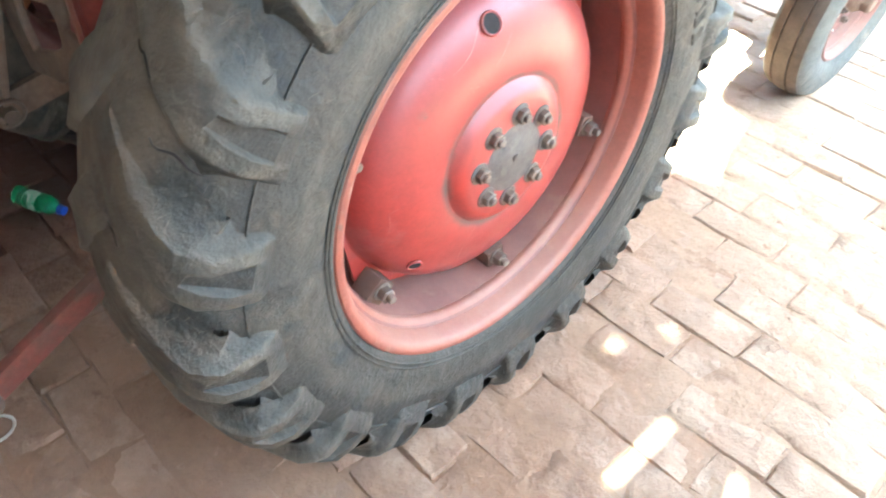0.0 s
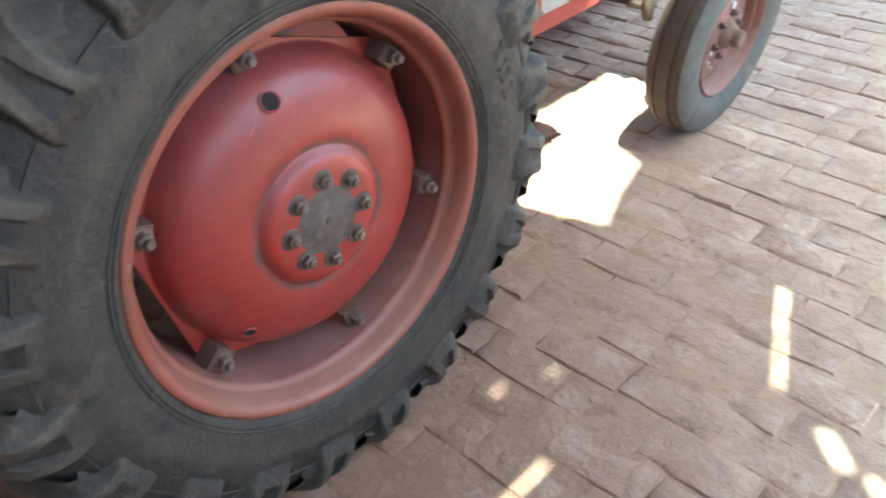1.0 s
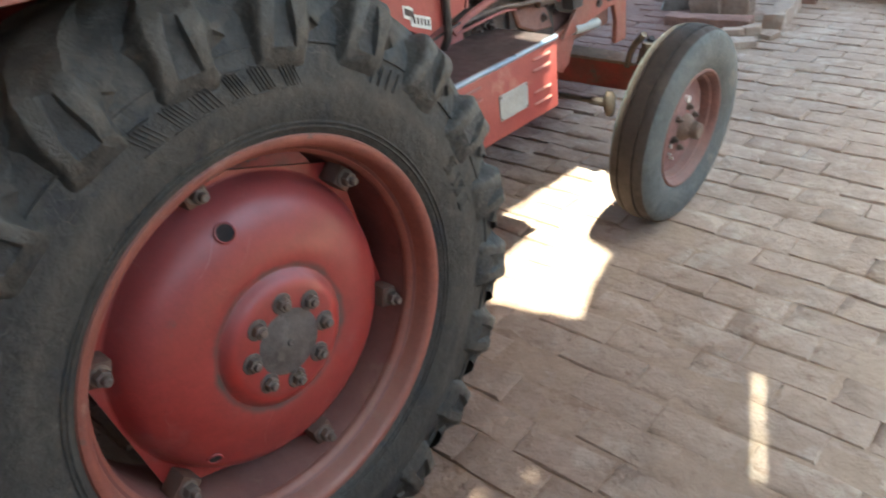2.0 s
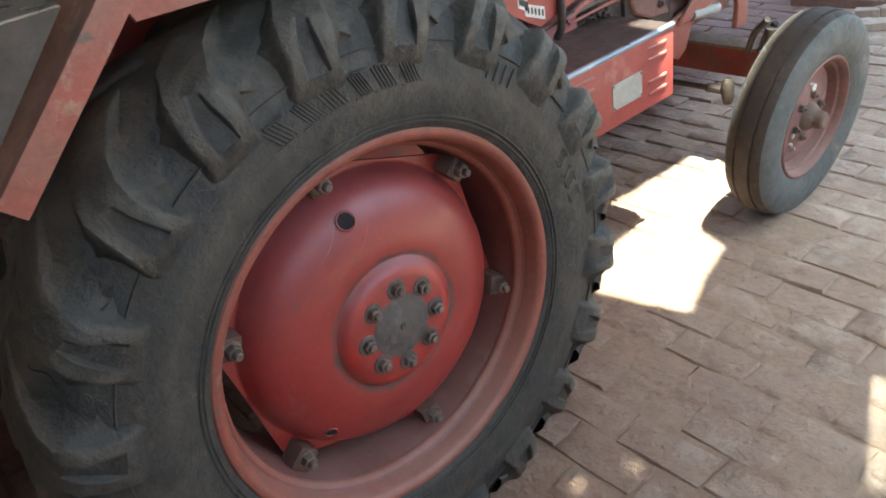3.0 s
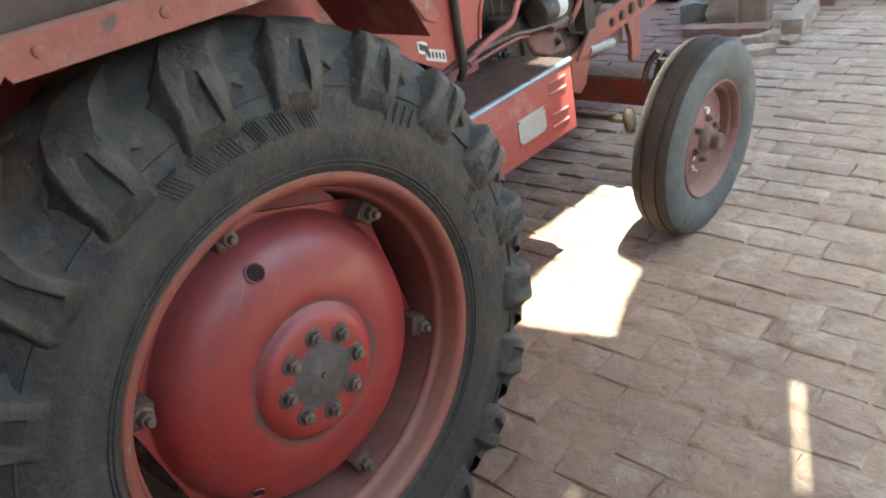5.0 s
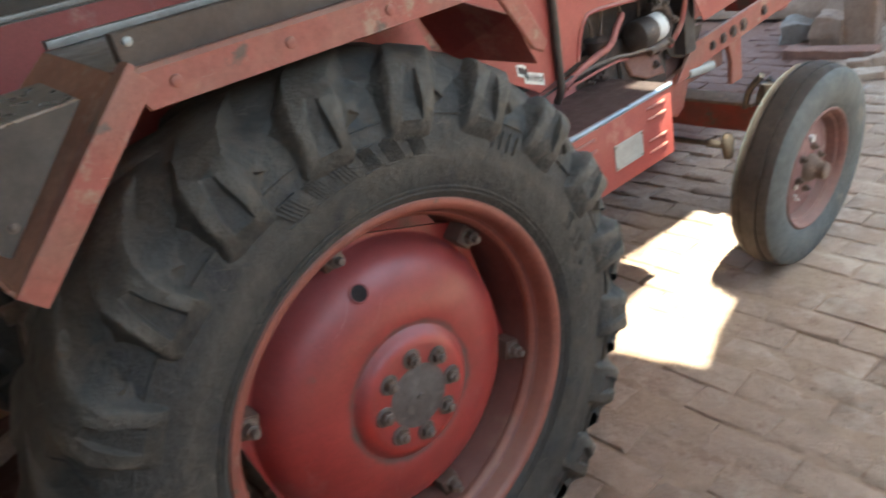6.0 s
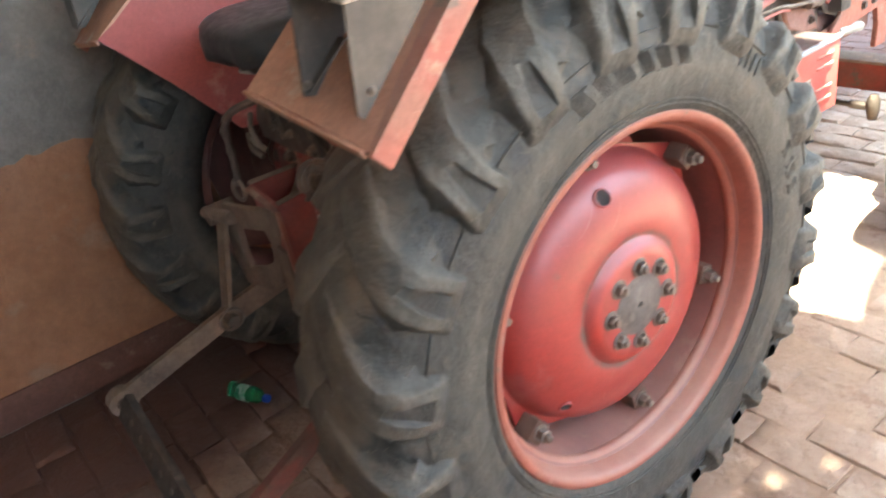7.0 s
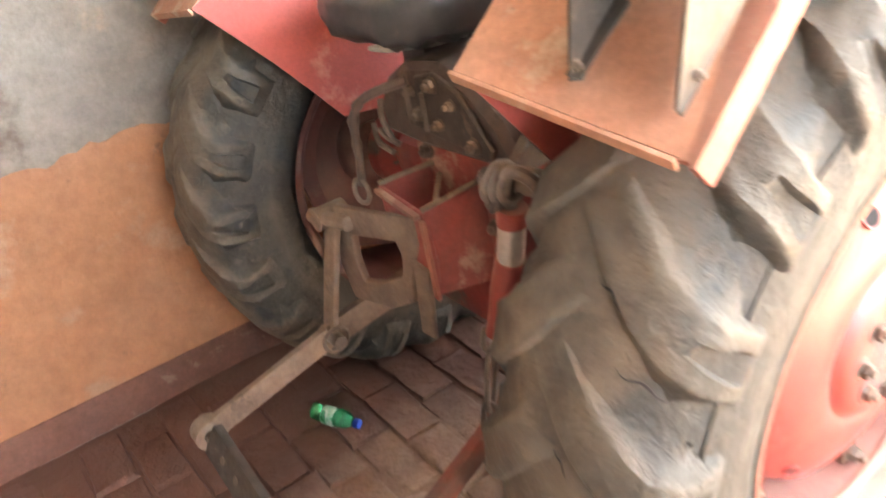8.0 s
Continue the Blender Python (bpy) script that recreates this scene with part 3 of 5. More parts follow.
def marks(c, r, first, sizes, hatch=0):
    """Raised bars on the sidewall, where moulded lettering stands; hatch: how many slanting ribs fill each."""
    bm = new_bm()
    a = first
    for w, h in sizes:
        m = Matrix.Translation((c[0], c[1], c[2])) @ Matrix.Rotation(a, 4, "X")
        if hatch:
            for k in range(hatch):
                z = -w / 2 + w * (k + 0.5) / hatch
                tilt = m @ Matrix.Translation((0, r, z)) @ Matrix.Rotation(radians(28), 4, "X")
                box(bm, (0.1595, -h / 2, -0.0014), (0.1638, h / 2, 0.0014), 0.0009, tilt, 1)
            for e in (-h / 2, h / 2):
                box(bm, (0.1595, r + e - 0.0015, -w / 2), (0.1636, r + e + 0.0015, w / 2), 0.0009, m, 1)
        else:
            box(bm, (0.1595, r - h / 2, -w / 2), (0.1640, r + h / 2, w / 2), 0.0015, m, 1)
        a -= (w + 0.016) / r
    return bm


def rear_wheel(mirror=False):
    c = (0.65, 0.0, AXLE)
    # pressed dish
    bm = new_bm()
    prof = [(0.776, 0.0), (0.777, 0.055), (0.777, 0.100), (0.7755, 0.108), (0.7715, 0.1165), (0.766, 0.1235), (0.7605, 0.1285), (0.7575, 0.1325), (0.7572, 0.136), (0.7583, 0.141), (0.7592, 0.150), (0.7588, 0.165), (0.757, 0.180), (0.753, 0.198), (0.747, 0.217), (0.738, 0.238), (0.7255, 0.258), (0.709, 0.272), (0.692, 0.280), (0.680, 0.284), (0.674, 0.287), (0.672, 0.290)]
    n = 96
    rings = []
    for x, r in prof:
        if r == 0:
            rings.append([bm.verts.new((x, 0, AXLE))])
        else:
            rings.append([bm.verts.new((x, r * math.cos(2 * math.pi * j / n), AXLE + r * math.sin(2 * math.pi * j / n))) for j in range(n)])
    # the rim of the dish is six-sided, its corners at the rim bolts
    outer, back = [], []
    for j in range(n):
        a = 2 * math.pi * j / n
        d = (a - BOLT_A + math.pi / 6) % (math.pi / 3) - math.pi / 6
        r = min(0.331, 0.2927 / math.cos(math.pi / 6 - abs(d)))
        outer.append(bm.verts.new((0.672, r * math.cos(a), AXLE + r * math.sin(a))))
        back.append(bm.verts.new((0.664, r * math.cos(a), AXLE + r * math.sin(a))))
    rings += [outer, back]
    inner = [bm.verts.new((0.664, 0.25 * math.cos(2 * math.pi * j / n), AXLE + 0.25 * math.sin(2 * math.pi * j / n))) for j in range(n)]
    rings.append(inner)
    faces = []
    for a, b in zip(rings, rings[1:]):
        for j in range(n):
            q = list(dict.fromkeys((a[j % len(a)], a[(j + 1) % len(a)], b[(j + 1) % len(b)], b[j % len(b)])))
            faces.append(bm.faces.new(q))
    bmesh.ops.recalc_face_normals(bm, faces=faces)
    w = part("rear_wheel", bm, M_RED_SHADED if mirror else M_DISC, tractor, "red pressed-steel wheel disc", mirror, sharp=28)
    placed[0] = "rear_tyre"
    rear_tyre(c, w, mirror)
    placed[0] = "rear_wheel"
    if not mirror:
        placed[0] = "rear_tyre"
        part("moulded_lettering", marks(c, 0.476, radians(107), [(0.036, 0.040), (0.030, 0.040), (0.038, 0.040), (0.028, 0.040), (0.034, 0.040), (0.032, 0.040)], 5), M_RUBBER, w)
        part("moulded_lettering", marks(c, 0.492, radians(57), [(0.004, 0.036), (0.004, 0.036), (0.004, 0.036), (0.004, 0.036)]), M_RUBBER, w)
        part("moulded_lettering", marks(c, 0.462, radians(22), [(0.022, 0.030), (0.006, 0.030), (0.020, 0.030), (0.022, 0.030)], 3), M_RUBBER, w)
    # rolled rim
    placed[0] = "rear_tyre"
    bm = new_bm()
    lip = [(0.143, 0.3785), (0.1470, 0.3755), (0.1482, 0.370), (0.146, 0.364), (0.142, 0.359), (0.136, 0.355), (0.118, 0.352), (0.108, 0.349), (0.107, 0.353), (0.132, 0.362), (0.139, 0.374)]
    turned(bm, lip, c, 120, True)
    rm = part("rim", bm, M_RED_SHADED if mirror else M_RIM, w, "red rim, shade put into its dark colour" if mirror else "orange painted steel rim", mirror, sharp=40)
    bm = new_bm()
    barrel = [(0.1075, 0.349), (0.102, 0.342), (0.085, 0.338), (0.06, 0.335), (0.0, 0.333), (-0.09, 0.338), (-0.135, 0.352), (-0.150, 0.368), (-0.152, 0.382), (-0.146, 0.379), (-0.138, 0.362), (-0.09, 0.346), (0.0, 0.341), (0.09, 0.346), (0.1065, 0.353)]
    turned(bm, barrel, c, 120, True)
    part("barrel", bm, M_RED_SHADED if mirror else M_BARREL_SHADED, rm, "dusty inside of the rim, shade painted into its maroon", mirror, sharp=40)
    if not mirror:
        bm = new_bm()
        turned(bm, [(0.104, 0.3435), (0.100, 0.3395), (0.095, 0.3365), (0.088, 0.3355), (0.082, 0.338), (0.09, 0.341), (0.102, 0.346)], c, 100, True)
        part("rim_ridge", bm, M_RIM, rm)
    placed[0] = "rear_wheel"
    # hub plate and its nuts
    bm = new_bm()
    turned(bm, [(0.1275, 0.0), (0.1345, 0.002), (0.1345, 0.006), (0.131, 0.007), (0.131, 0.044), (0.1285, 0.048), (0.1285, 0.060), (0.1272, 0.064), (0.12, 0.064)], c, 40)
    part("hub_plate", bm, M_HUB, w, "dusty grey hub plate", mirror)
    for i in range(8):
        a = NUT_A - i * math.pi / 4
        bm = new_bm()
        nut(bm, (0.777, 0.0805 * math.cos(a), AXLE + 0.0805 * math.sin(a)), 0.0135, 0.014, 0.007, i * 0.3)
        part("wheel_nut", bm, M_STEEL, w, "", mirror)
        bm = new_bm()
        turned(bm, [(0.1275, 0.0), (0.1288, 0.015), (0.1284, 0.019), (0.1265, 0.0205)], (c[0], 0.0805 * math.cos(a), AXLE + 0.0805 * math.sin(a)), 16)
        part("nut_pad", bm, M_HUB, w, "", mirror)
    # holes in the dish: near-black discs on its face, shade put into the colour
    for a, r, x in ((1.745, 0.238, 0.7400), (-2.416, 0.243, 0.7373)):
        rad = 0.0165 if a > 0 else 0.012
        bm = new_bm()
        p = Vector((x, r * math.cos(a), AXLE + r * math.sin(a)))
        nrm = Vector((0.84, 0.54 * math.cos(a), 0.54 * math.sin(a))).normalized()
        tube(bm, [p - nrm * 0.012, p + nrm * 0.0012], rad, 18)
        part("hole", bm, M_HOLLOW_SHADE, w, "near-black disc standing in for a round hole", mirror)
        u = nrm.orthogonal().normalized()
        k = nrm.cross(u)
        bm = new_bm()
        tube(bm, [p + nrm * 0.0008 + (rad + 0.0006) * (u * math.cos(q) + k * math.sin(q)) for q in (2 * math.pi * j / 24 for j in range(24))], 0.0022, 6, True)
        part("hole_edge", bm, M_DISC, w, "", mirror)
    for i in range(6):
        a = BOLT_A - i * math.pi / 3
        p = (0, 0.3125 * math.cos(a), AXLE + 0.3125 * math.sin(a))
        bm = new_bm()
        rr = Vector((0, math.cos(a), math.sin(a)))
        bar(bm, Vector((0.694, p[1], p[2])) - rr * 0.021, Vector((0.694, p[1], p[2])) + rr * 0.027, 0.044, 0.044, (1, 0, 0), 0.007)
        lug = part("rim_lug", bm, M_LUG, w, "brown rusty rim lug", mirror)
        bm = new_bm()
        nut(bm, (0.716, p[1], p[2]), 0.0145, 0.019, 0.012, i * 0.5)
        part("rim_bolt", bm, M_STEEL, w, "", mirror)
    return w


BOLT_A = 1.758      # angle of the first rim bolt
NUT_A = 0.735 + math.pi / 4
M_LUG = surf("rusty_lug", (0.095, 0.05, 0.036), (0.14, 0.076, 0.054), 0.8, scale=18, fine=90, bump=0.4, mottle=0.18, settle_dust=((0.16, 0.10, 0.075), 0.4))
M_HOLLOW_SHADE = surf("hollow_shade_black", (0.012, 0.01, 0.01), (0.02, 0.015, 0.015), 0.9, scale=20, bump=0)
placed[0] = "rear_wheel"
rear_wheel()
rear_wheel(True)
placed[0] = ""


def front_wheel(mirror=False):
    c = (0.584, 1.839, 0.365)
    bm = new_bm()
    side = [(0.052, 0.207), (0.060, 0.215), (0.072, 0.235), (0.080, 0.265), (0.081, 0.295), (0.076, 0.322), (0.069, 0.338), (0.060, 0.346)]
    rib = [(0.060, 0.346), (0.045, 0.352), (0.032, 0.354), (0.030, 0.349), (0.025, 0.349), (0.023, 0.356), (0.0, 0.357)]
    turned(bm, side + [(0.052, 0.335), (-0.052, 0.335)] + [(-x, r) for x, r in side[::-1]], c, 90)
    tread = new_bm()
    turned(tread, rib + [(-x, r) for x, r in rib[-2::-1]], c, 240)
    # worn nicks along both shoulders
    random.seed(5)
    deep, at = {}, 3
    while at < 240:
        deep[at] = random.uniform(0.003, 0.007)
        at += random.randrange(8, 17)
    for v in tread.verts:
        ax = abs(v.co.x - c[0])
        if ax > 0.05:
            a = int(round((math.atan2(v.co.z - c[2], v.co.y - c[1]) / (2 * math.pi)) * 240)) % 240
            rad = Vector((0, v.co.y - c[1], v.co.z - c[2])).normalized()
            v.co -= rad * (deep.get(a, 0.0) + 0.0015 * abs(noise.noise((a * 0.3, ax * 60, 2))))
    bmc = new_bm()
    turned(bmc, [(0.030, 0.0), (0.030, 0.06), (0.024, 0.09), (0.010, 0.12), (0.004, 0.155), (0.006, 0.175), (0.0, 0.178), (-0.004, 0.175), (-0.002, 0.15), (0.0, 0.10), (0.0, 0.0)], c, 48)
    w = part("front_wheel", bmc, M_FRONT_DISC, tractor, "dull red front wheel disc, chipped paint", mirror)
    ty = part("tyre", bm, M_FRONT_RUBBER, w, "grey dusty ribbed tyre", mirror, sharp=40)
    part("tread", tread, M_FRONT_TREAD, ty, "brown worn ribbed tread", mirror, sharp=40)
    bm = new_bm()
    turned(bm, [(0.062, 0.2155), (0.066, 0.212), (0.066, 0.207), (0.058, 0.199), (0.040, 0.194), (0.034, 0.186), (0.0, 0.178), (-0.04, 0.194), (-0.06, 0.21), (-0.054, 0.212), (0.0, 0.186), (0.034, 0.194), (0.054, 0.205)], c, 64, True)
    part("rim", bm, M_FRONT_RIM, w, "dull brownish-red rim", mirror)
    bm = new_bm()
    turned(bm, [(0.03, 0.0), (0.03, 0.052), (0.045, 0.047), (0.056, 0.038), (0.062, 0.034), (0.064, 0.031), (0.088, 0.030), (0.095, 0.024), (0.0965, 0.0)], c, 28)
    part("hub", bm, M_LINK, w, "dusty iron hub cap", mirror)
    if not mirror:
        random.seed(8)
        for y, z, size in ((0.02, 0.098, 0.020), (-0.075, -0.045, 0.010), (-0.065, -0.085, 0.006), (-0.040, -0.112, 0.006)):
            bm = new_bm()
            ring = [(c[0] + 0.0335 - 0.12 * max(math.hypot(y, z) - 0.06, 0), c[1] + y + size * random.uniform(0.55, 1.1) * math.cos(q), c[2] + z + size * random.uniform(0.55, 1.1) * math.sin(q)) for q in (2 * math.pi * k / 11 for k in range(11))]
            prism(bm, ring, (-0.02, 0, 0))
            part("paint_patch", bm, M_WHITE, w, "flaking patch of white paint")
    for i in range(6):
        a = i * math.pi / 3 + 0.3
        bm = new_bm()
        nut(bm, (c[0] + 0.028, c[1] + 0.075 * math.cos(a), c[2] + 0.075 * math.sin(a)), 0.012, 0.014, 0.008)
        part("wheel_nut", bm, M_STEEL, w, "", mirror)


placed[0] = "front_wheel"
front_wheel()
front_wheel(True)
placed[0] = ""


def mudguard(mirror=False):
    """Flat-topped mudguard: worn top sheet, angle-iron rail, sloping back plate with its channel strut and an empty lamp box."""
    top_in, low_in = (0.430, -0.280, 1.316), (0.458, -0.512, 1.146)
    top_out, low_out = (0.772, -0.285, 1.300), (0.782, -0.500, 1.106)
    bm = new_bm()
    prism(bm, [top_in, (0.765, -0.284, 1.301), (0.765, 0.36, 1.292), (0.430, 0.36, 1.306)], (0, 0, -0.005), 0.0015)
    g = part("mudguard", bm, M_BARE, tractor, "flat steel mudguard top, paint worn to bare metal", mirror)
    # rail: a rolled angle, flange on top and a deep outer face
    bm = new_bm()
    section = [(0.746, 0.004), (0.780, 0.004), (0.787, -0.002), (0.788, -0.050), (0.782, -0.052), (0.779, -0.008), (0.746, -0.002)]
    a = [bm.verts.new((x, -0.288 + 0.02 * (z < -0.02), 1.301 + z)) for x, z in section]
    b = [bm.verts.new((x, 0.37, 1.291 + z)) for x, z in section]
    for k in range(len(section)):
        bm.faces.new((a[k], a[(k + 1) % 7], b[(k + 1) % 7], b[k]))
    bm.faces.new(a[::-1])
    bm.faces.new(b)
    bmesh.ops.recalc_face_normals(bm, faces=bm.faces[:])
    part("side_rail", bm, M_OLD_RED, g, "chipped red angle-iron side rail", mirror)
    # sloping back plate, creased where the sheet is folded
    bm = new_bm()
    mid_in, mid_out = (0.440, -0.372, 1.250), (0.776, -0.366, 1.228)
    for quad in ([top_in, top_out, mid_out, mid_in], [mid_in, mid_out, low_out, low_in]):
        prism(bm, quad, (0, 0.004, -0.005))
    part("back_plate", bm, M_ORANGE, g, "orange primed back plate", mirror)
    bm = new_bm()
    bar(bm, (0.441, -0.376, 1.252), (0.600, -0.374, 1.243), 0.005, 0.004, (0, -0.66, 0.75), 0.001)
    part("weld_seam", bm, M_BARE, g, "bright scraped weld seam", mirror)
    # channel strut along the outer edge
    bm = new_bm()
    bar(bm, (0.7735, -0.272, 1.312), (0.7805, -0.497, 1.100), 0.034, 0.012, (0, -0.68, 0.73), 0.004)
    bar(bm, (0.786, -0.266, 1.297), (0.794, -0.492, 1.087), 0.010, 0.040, (0, -0.68, 0.73), 0.004)
    part("back_strut", bm, M_OLD_RED, g, "chipped red channel strut", mirror)
    bm = new_bm()
    bar(bm, (0.457, -0.515, 1.140), (0.776, -0.503, 1.100), 0.006, 0.016, (0, -0.4, 0.75), 0.002)
    part("lower_flange", bm, M_ORANGE, g, "", mirror)
    # inner side sheet
    bm = new_bm()
    inner = [(-0.280, 1.312), (-0.512, 1.146), (-0.375, 0.995), (-0.235, 0.825), (0.10, 0.79), (0.45, 0.83), (0.50, 1.03), (0.38, 1.302)]
    prism(bm, [(0.432 + (0.026 if z < 1.2 and y < -0.4 else 0.0), y, z) for y, z in inner], (0.004, 0, 0))
    part("inner_sheet", bm, M_RED, g, "red inner side sheet", mirror)
    # a pale rail capping the inner sheet
    bm = new_bm()
    bar(bm, (0.432, -0.275, 1.324), (0.432, 0.36, 1.314), 0.024, 0.014, (0, 0, 1), 0.003)
    part("inner_rail", bm, M_BARE, g, "", mirror)
    # empty lamp box: a wedge of bare sheet, open at the back and below
    bm = new_bm()
    prism(bm, [(0.632, -0.345, 1.303), (0.782, -0.345, 1.294), (0.782, -0.488, 1.292), (0.640, -0.492, 1.304)], (0, 0, -0.004), 0.001)
    part("lamp_box_top", bm, M_LAMP_TOP, g, "bare metal top of an empty lamp box", mirror)
    bm = new_bm()
    prism(bm, [(0.780, -0.342, 1.291), (0.780, -0.486, 1.289), (0.772, -0.496, 1.150), (0.770, -0.486, 1.140)], (-0.004, 0, 0))
    part("lamp_box_side", bm, M_GREY, g, "dull grey side of the lamp box", mirror)
    bm = new_bm()
    prism(bm, [(0.636, -0.345, 1.300), (0.642, -0.490, 1.301), (0.645, -0.505, 1.160), (0.645, -0.488, 1.156)], (0.004, 0, 0))
    part("lamp_box_side", bm, M_GREY, g, "", mirror)
    bm = new_bm()
    bar(bm, (0.650, -0.502, 1.164), (0.652, -0.430, 1.222), 0.022, 0.004, (0, -0.68, 0.73), 0.001)
    part("lamp_box_foot", bm, M_GREY, g, "", mirror)
    for p in ((0.648, -0.497, 1.174), (0.772, -0.470, 1.175)):
        bm = new_bm()
        nut(bm, p, 0.006, 0.006, 0.004)
        part("bolt", bm, M_STEEL, g, "", mirror)
    # bar bolted on top, along the outer edge
    bm = new_bm()
    prism(bm, [(0.742, -0.276, 1.303), (0.742, -0.276, 1.350), (0.742, 0.46, 1.340), (0.742, 0.46, 1.294)], (0.022, 0, 0), 0.002)
    part("top_bar", bm, M_BAR, g, "weathered dark brown bar bolted on top", mirror)
    bm = new_bm()
    turned(bm, [(0.0, 0.0068), (0.003, 0.006), (0.0045, 0.003), (0.0045, 0.0)], (0.764, -0.259, 1.336), 12)
    part("rivet", bm, M_PLATE, g, "", mirror)
    for y, z in ((-0.225, 1.276), (-0.05, 1.273), (0.13, 1.270), (0.30, 1.268)):
        bm = new_bm()
        turned(bm, [(0.0, 0.009), (0.003, 0.008), (0.0045, 0.004), (0.0045, 0.0)], (0.7872, y, z), 12)
        part("rivet", bm, M_OLD_RED, g, "", mirror)
    # front stay, gusset and apron
    bm = new_bm()
    prism(bm, [(0.776, 0.322, 1.292), (0.776, 0.378, 1.292), (0.776, 0.470, 1.120), (0.776, 0.456, 1.105), (0.776, 0.430, 1.118)], (0.010, 0, 0), 0.003)
    part("front_stay", bm, M_OLD_RED, g, "pointed red front stay", mirror)
    bm = new_bm()
    prism(bm, [(0.45, 0.368, 1.288), (0.772, 0.368, 1.288), (0.772, 0.40, 1.215), (0.45, 0.42, 1.215)], (0, 0.004, 0))
    part("gusset", bm, M_OLD_RED, g, "", mirror)
    bm = new_bm()
    prism(bm, [(0.46, 0.392, 1.252), (0.765, 0.405, 1.186), (0.745, 0.475, 1.075), (0.50, 0.46, 1.08)], (0, 0.004, 0))
    part("front_apron", bm, M_RED, g, "flat red front apron", mirror)
    bm = new_bm()
    bar(bm, (0.615, 0.285, 1.292), (0.615, 0.285, 1.215), 0.034, 0.008, (0, 1, 0), 0.002)
    part("bracket", bm, M_OLD_RED, g, "", mirror)


M_LAMP_TOP = surf("scuffed_bare_top", (0.40, 0.36, 0.32), (0.30, 0.26, 0.225), 0.3, metal=0.7, scale=12, fine=90, bump=0.12, mottle=0.14, spots=((0.28, 0.21, 0.17), 0.28, 12))
mudguard()
mudguard(True)


def battery_box():
    bm = new_bm()
    box(bm, (0.20, 0.74, 0.508), (0.458, 1.333, 0.716), 0.006)
    b = part("battery_box", bm, M_RED, tractor, "red louvred steel box with rusty lid")
    bm = new_bm()
    box(bm, (0.198, 0.738, 0.714), (0.452, 1.335, 0.727), 0.004)
    part("lid", bm, M_BOX_TOP, b, "dull rusty lid")
    bm = new_bm()
    tube(bm, [(0.455, 0.74, 0.721), (0.455, 1.334, 0.724)], 0.0085, 10)
    part("edge_trim", bm, M_BLUE_EDGE, b, "shiny blue-grey edge trim")
    bm = new_bm()
    prism(bm, [(0.458, 1.035, 0.637), (0.458, 1.172, 0.637), (0.458, 1.172, 0.560), (0.458, 1.035, 0.560)], (0.003, 0, 0), 0.001)
    p = part("plate", bm, M_PLATE, b, "pale grey blank metal plate")
    for y, z in ((1.041, 0.631), (1.166, 0.631), (1.166, 0.566), (1.041, 0.566)):
        bm = new_bm()
        turned(bm, [(0, 0.0032), (0.002, 0.003), (0.0025, 0)], (0.461, y, z), 10)
        part("rivet", bm, M_STEEL, p)
    for y in (0.868, 1.205):
        for z in (0.688, 0.655, 0.588, 0.552):
            bm = new_bm()
            tube(bm, [(0.456, y, z), (0.4595, y + 0.012, z), (0.4595, y + 0.078, z), (0.456, y + 0.09, z)], 0.0052, 8)
            part("louvre", bm, M_RED, b)


placed[0] = "front"
battery_box()
placed[0] = ""


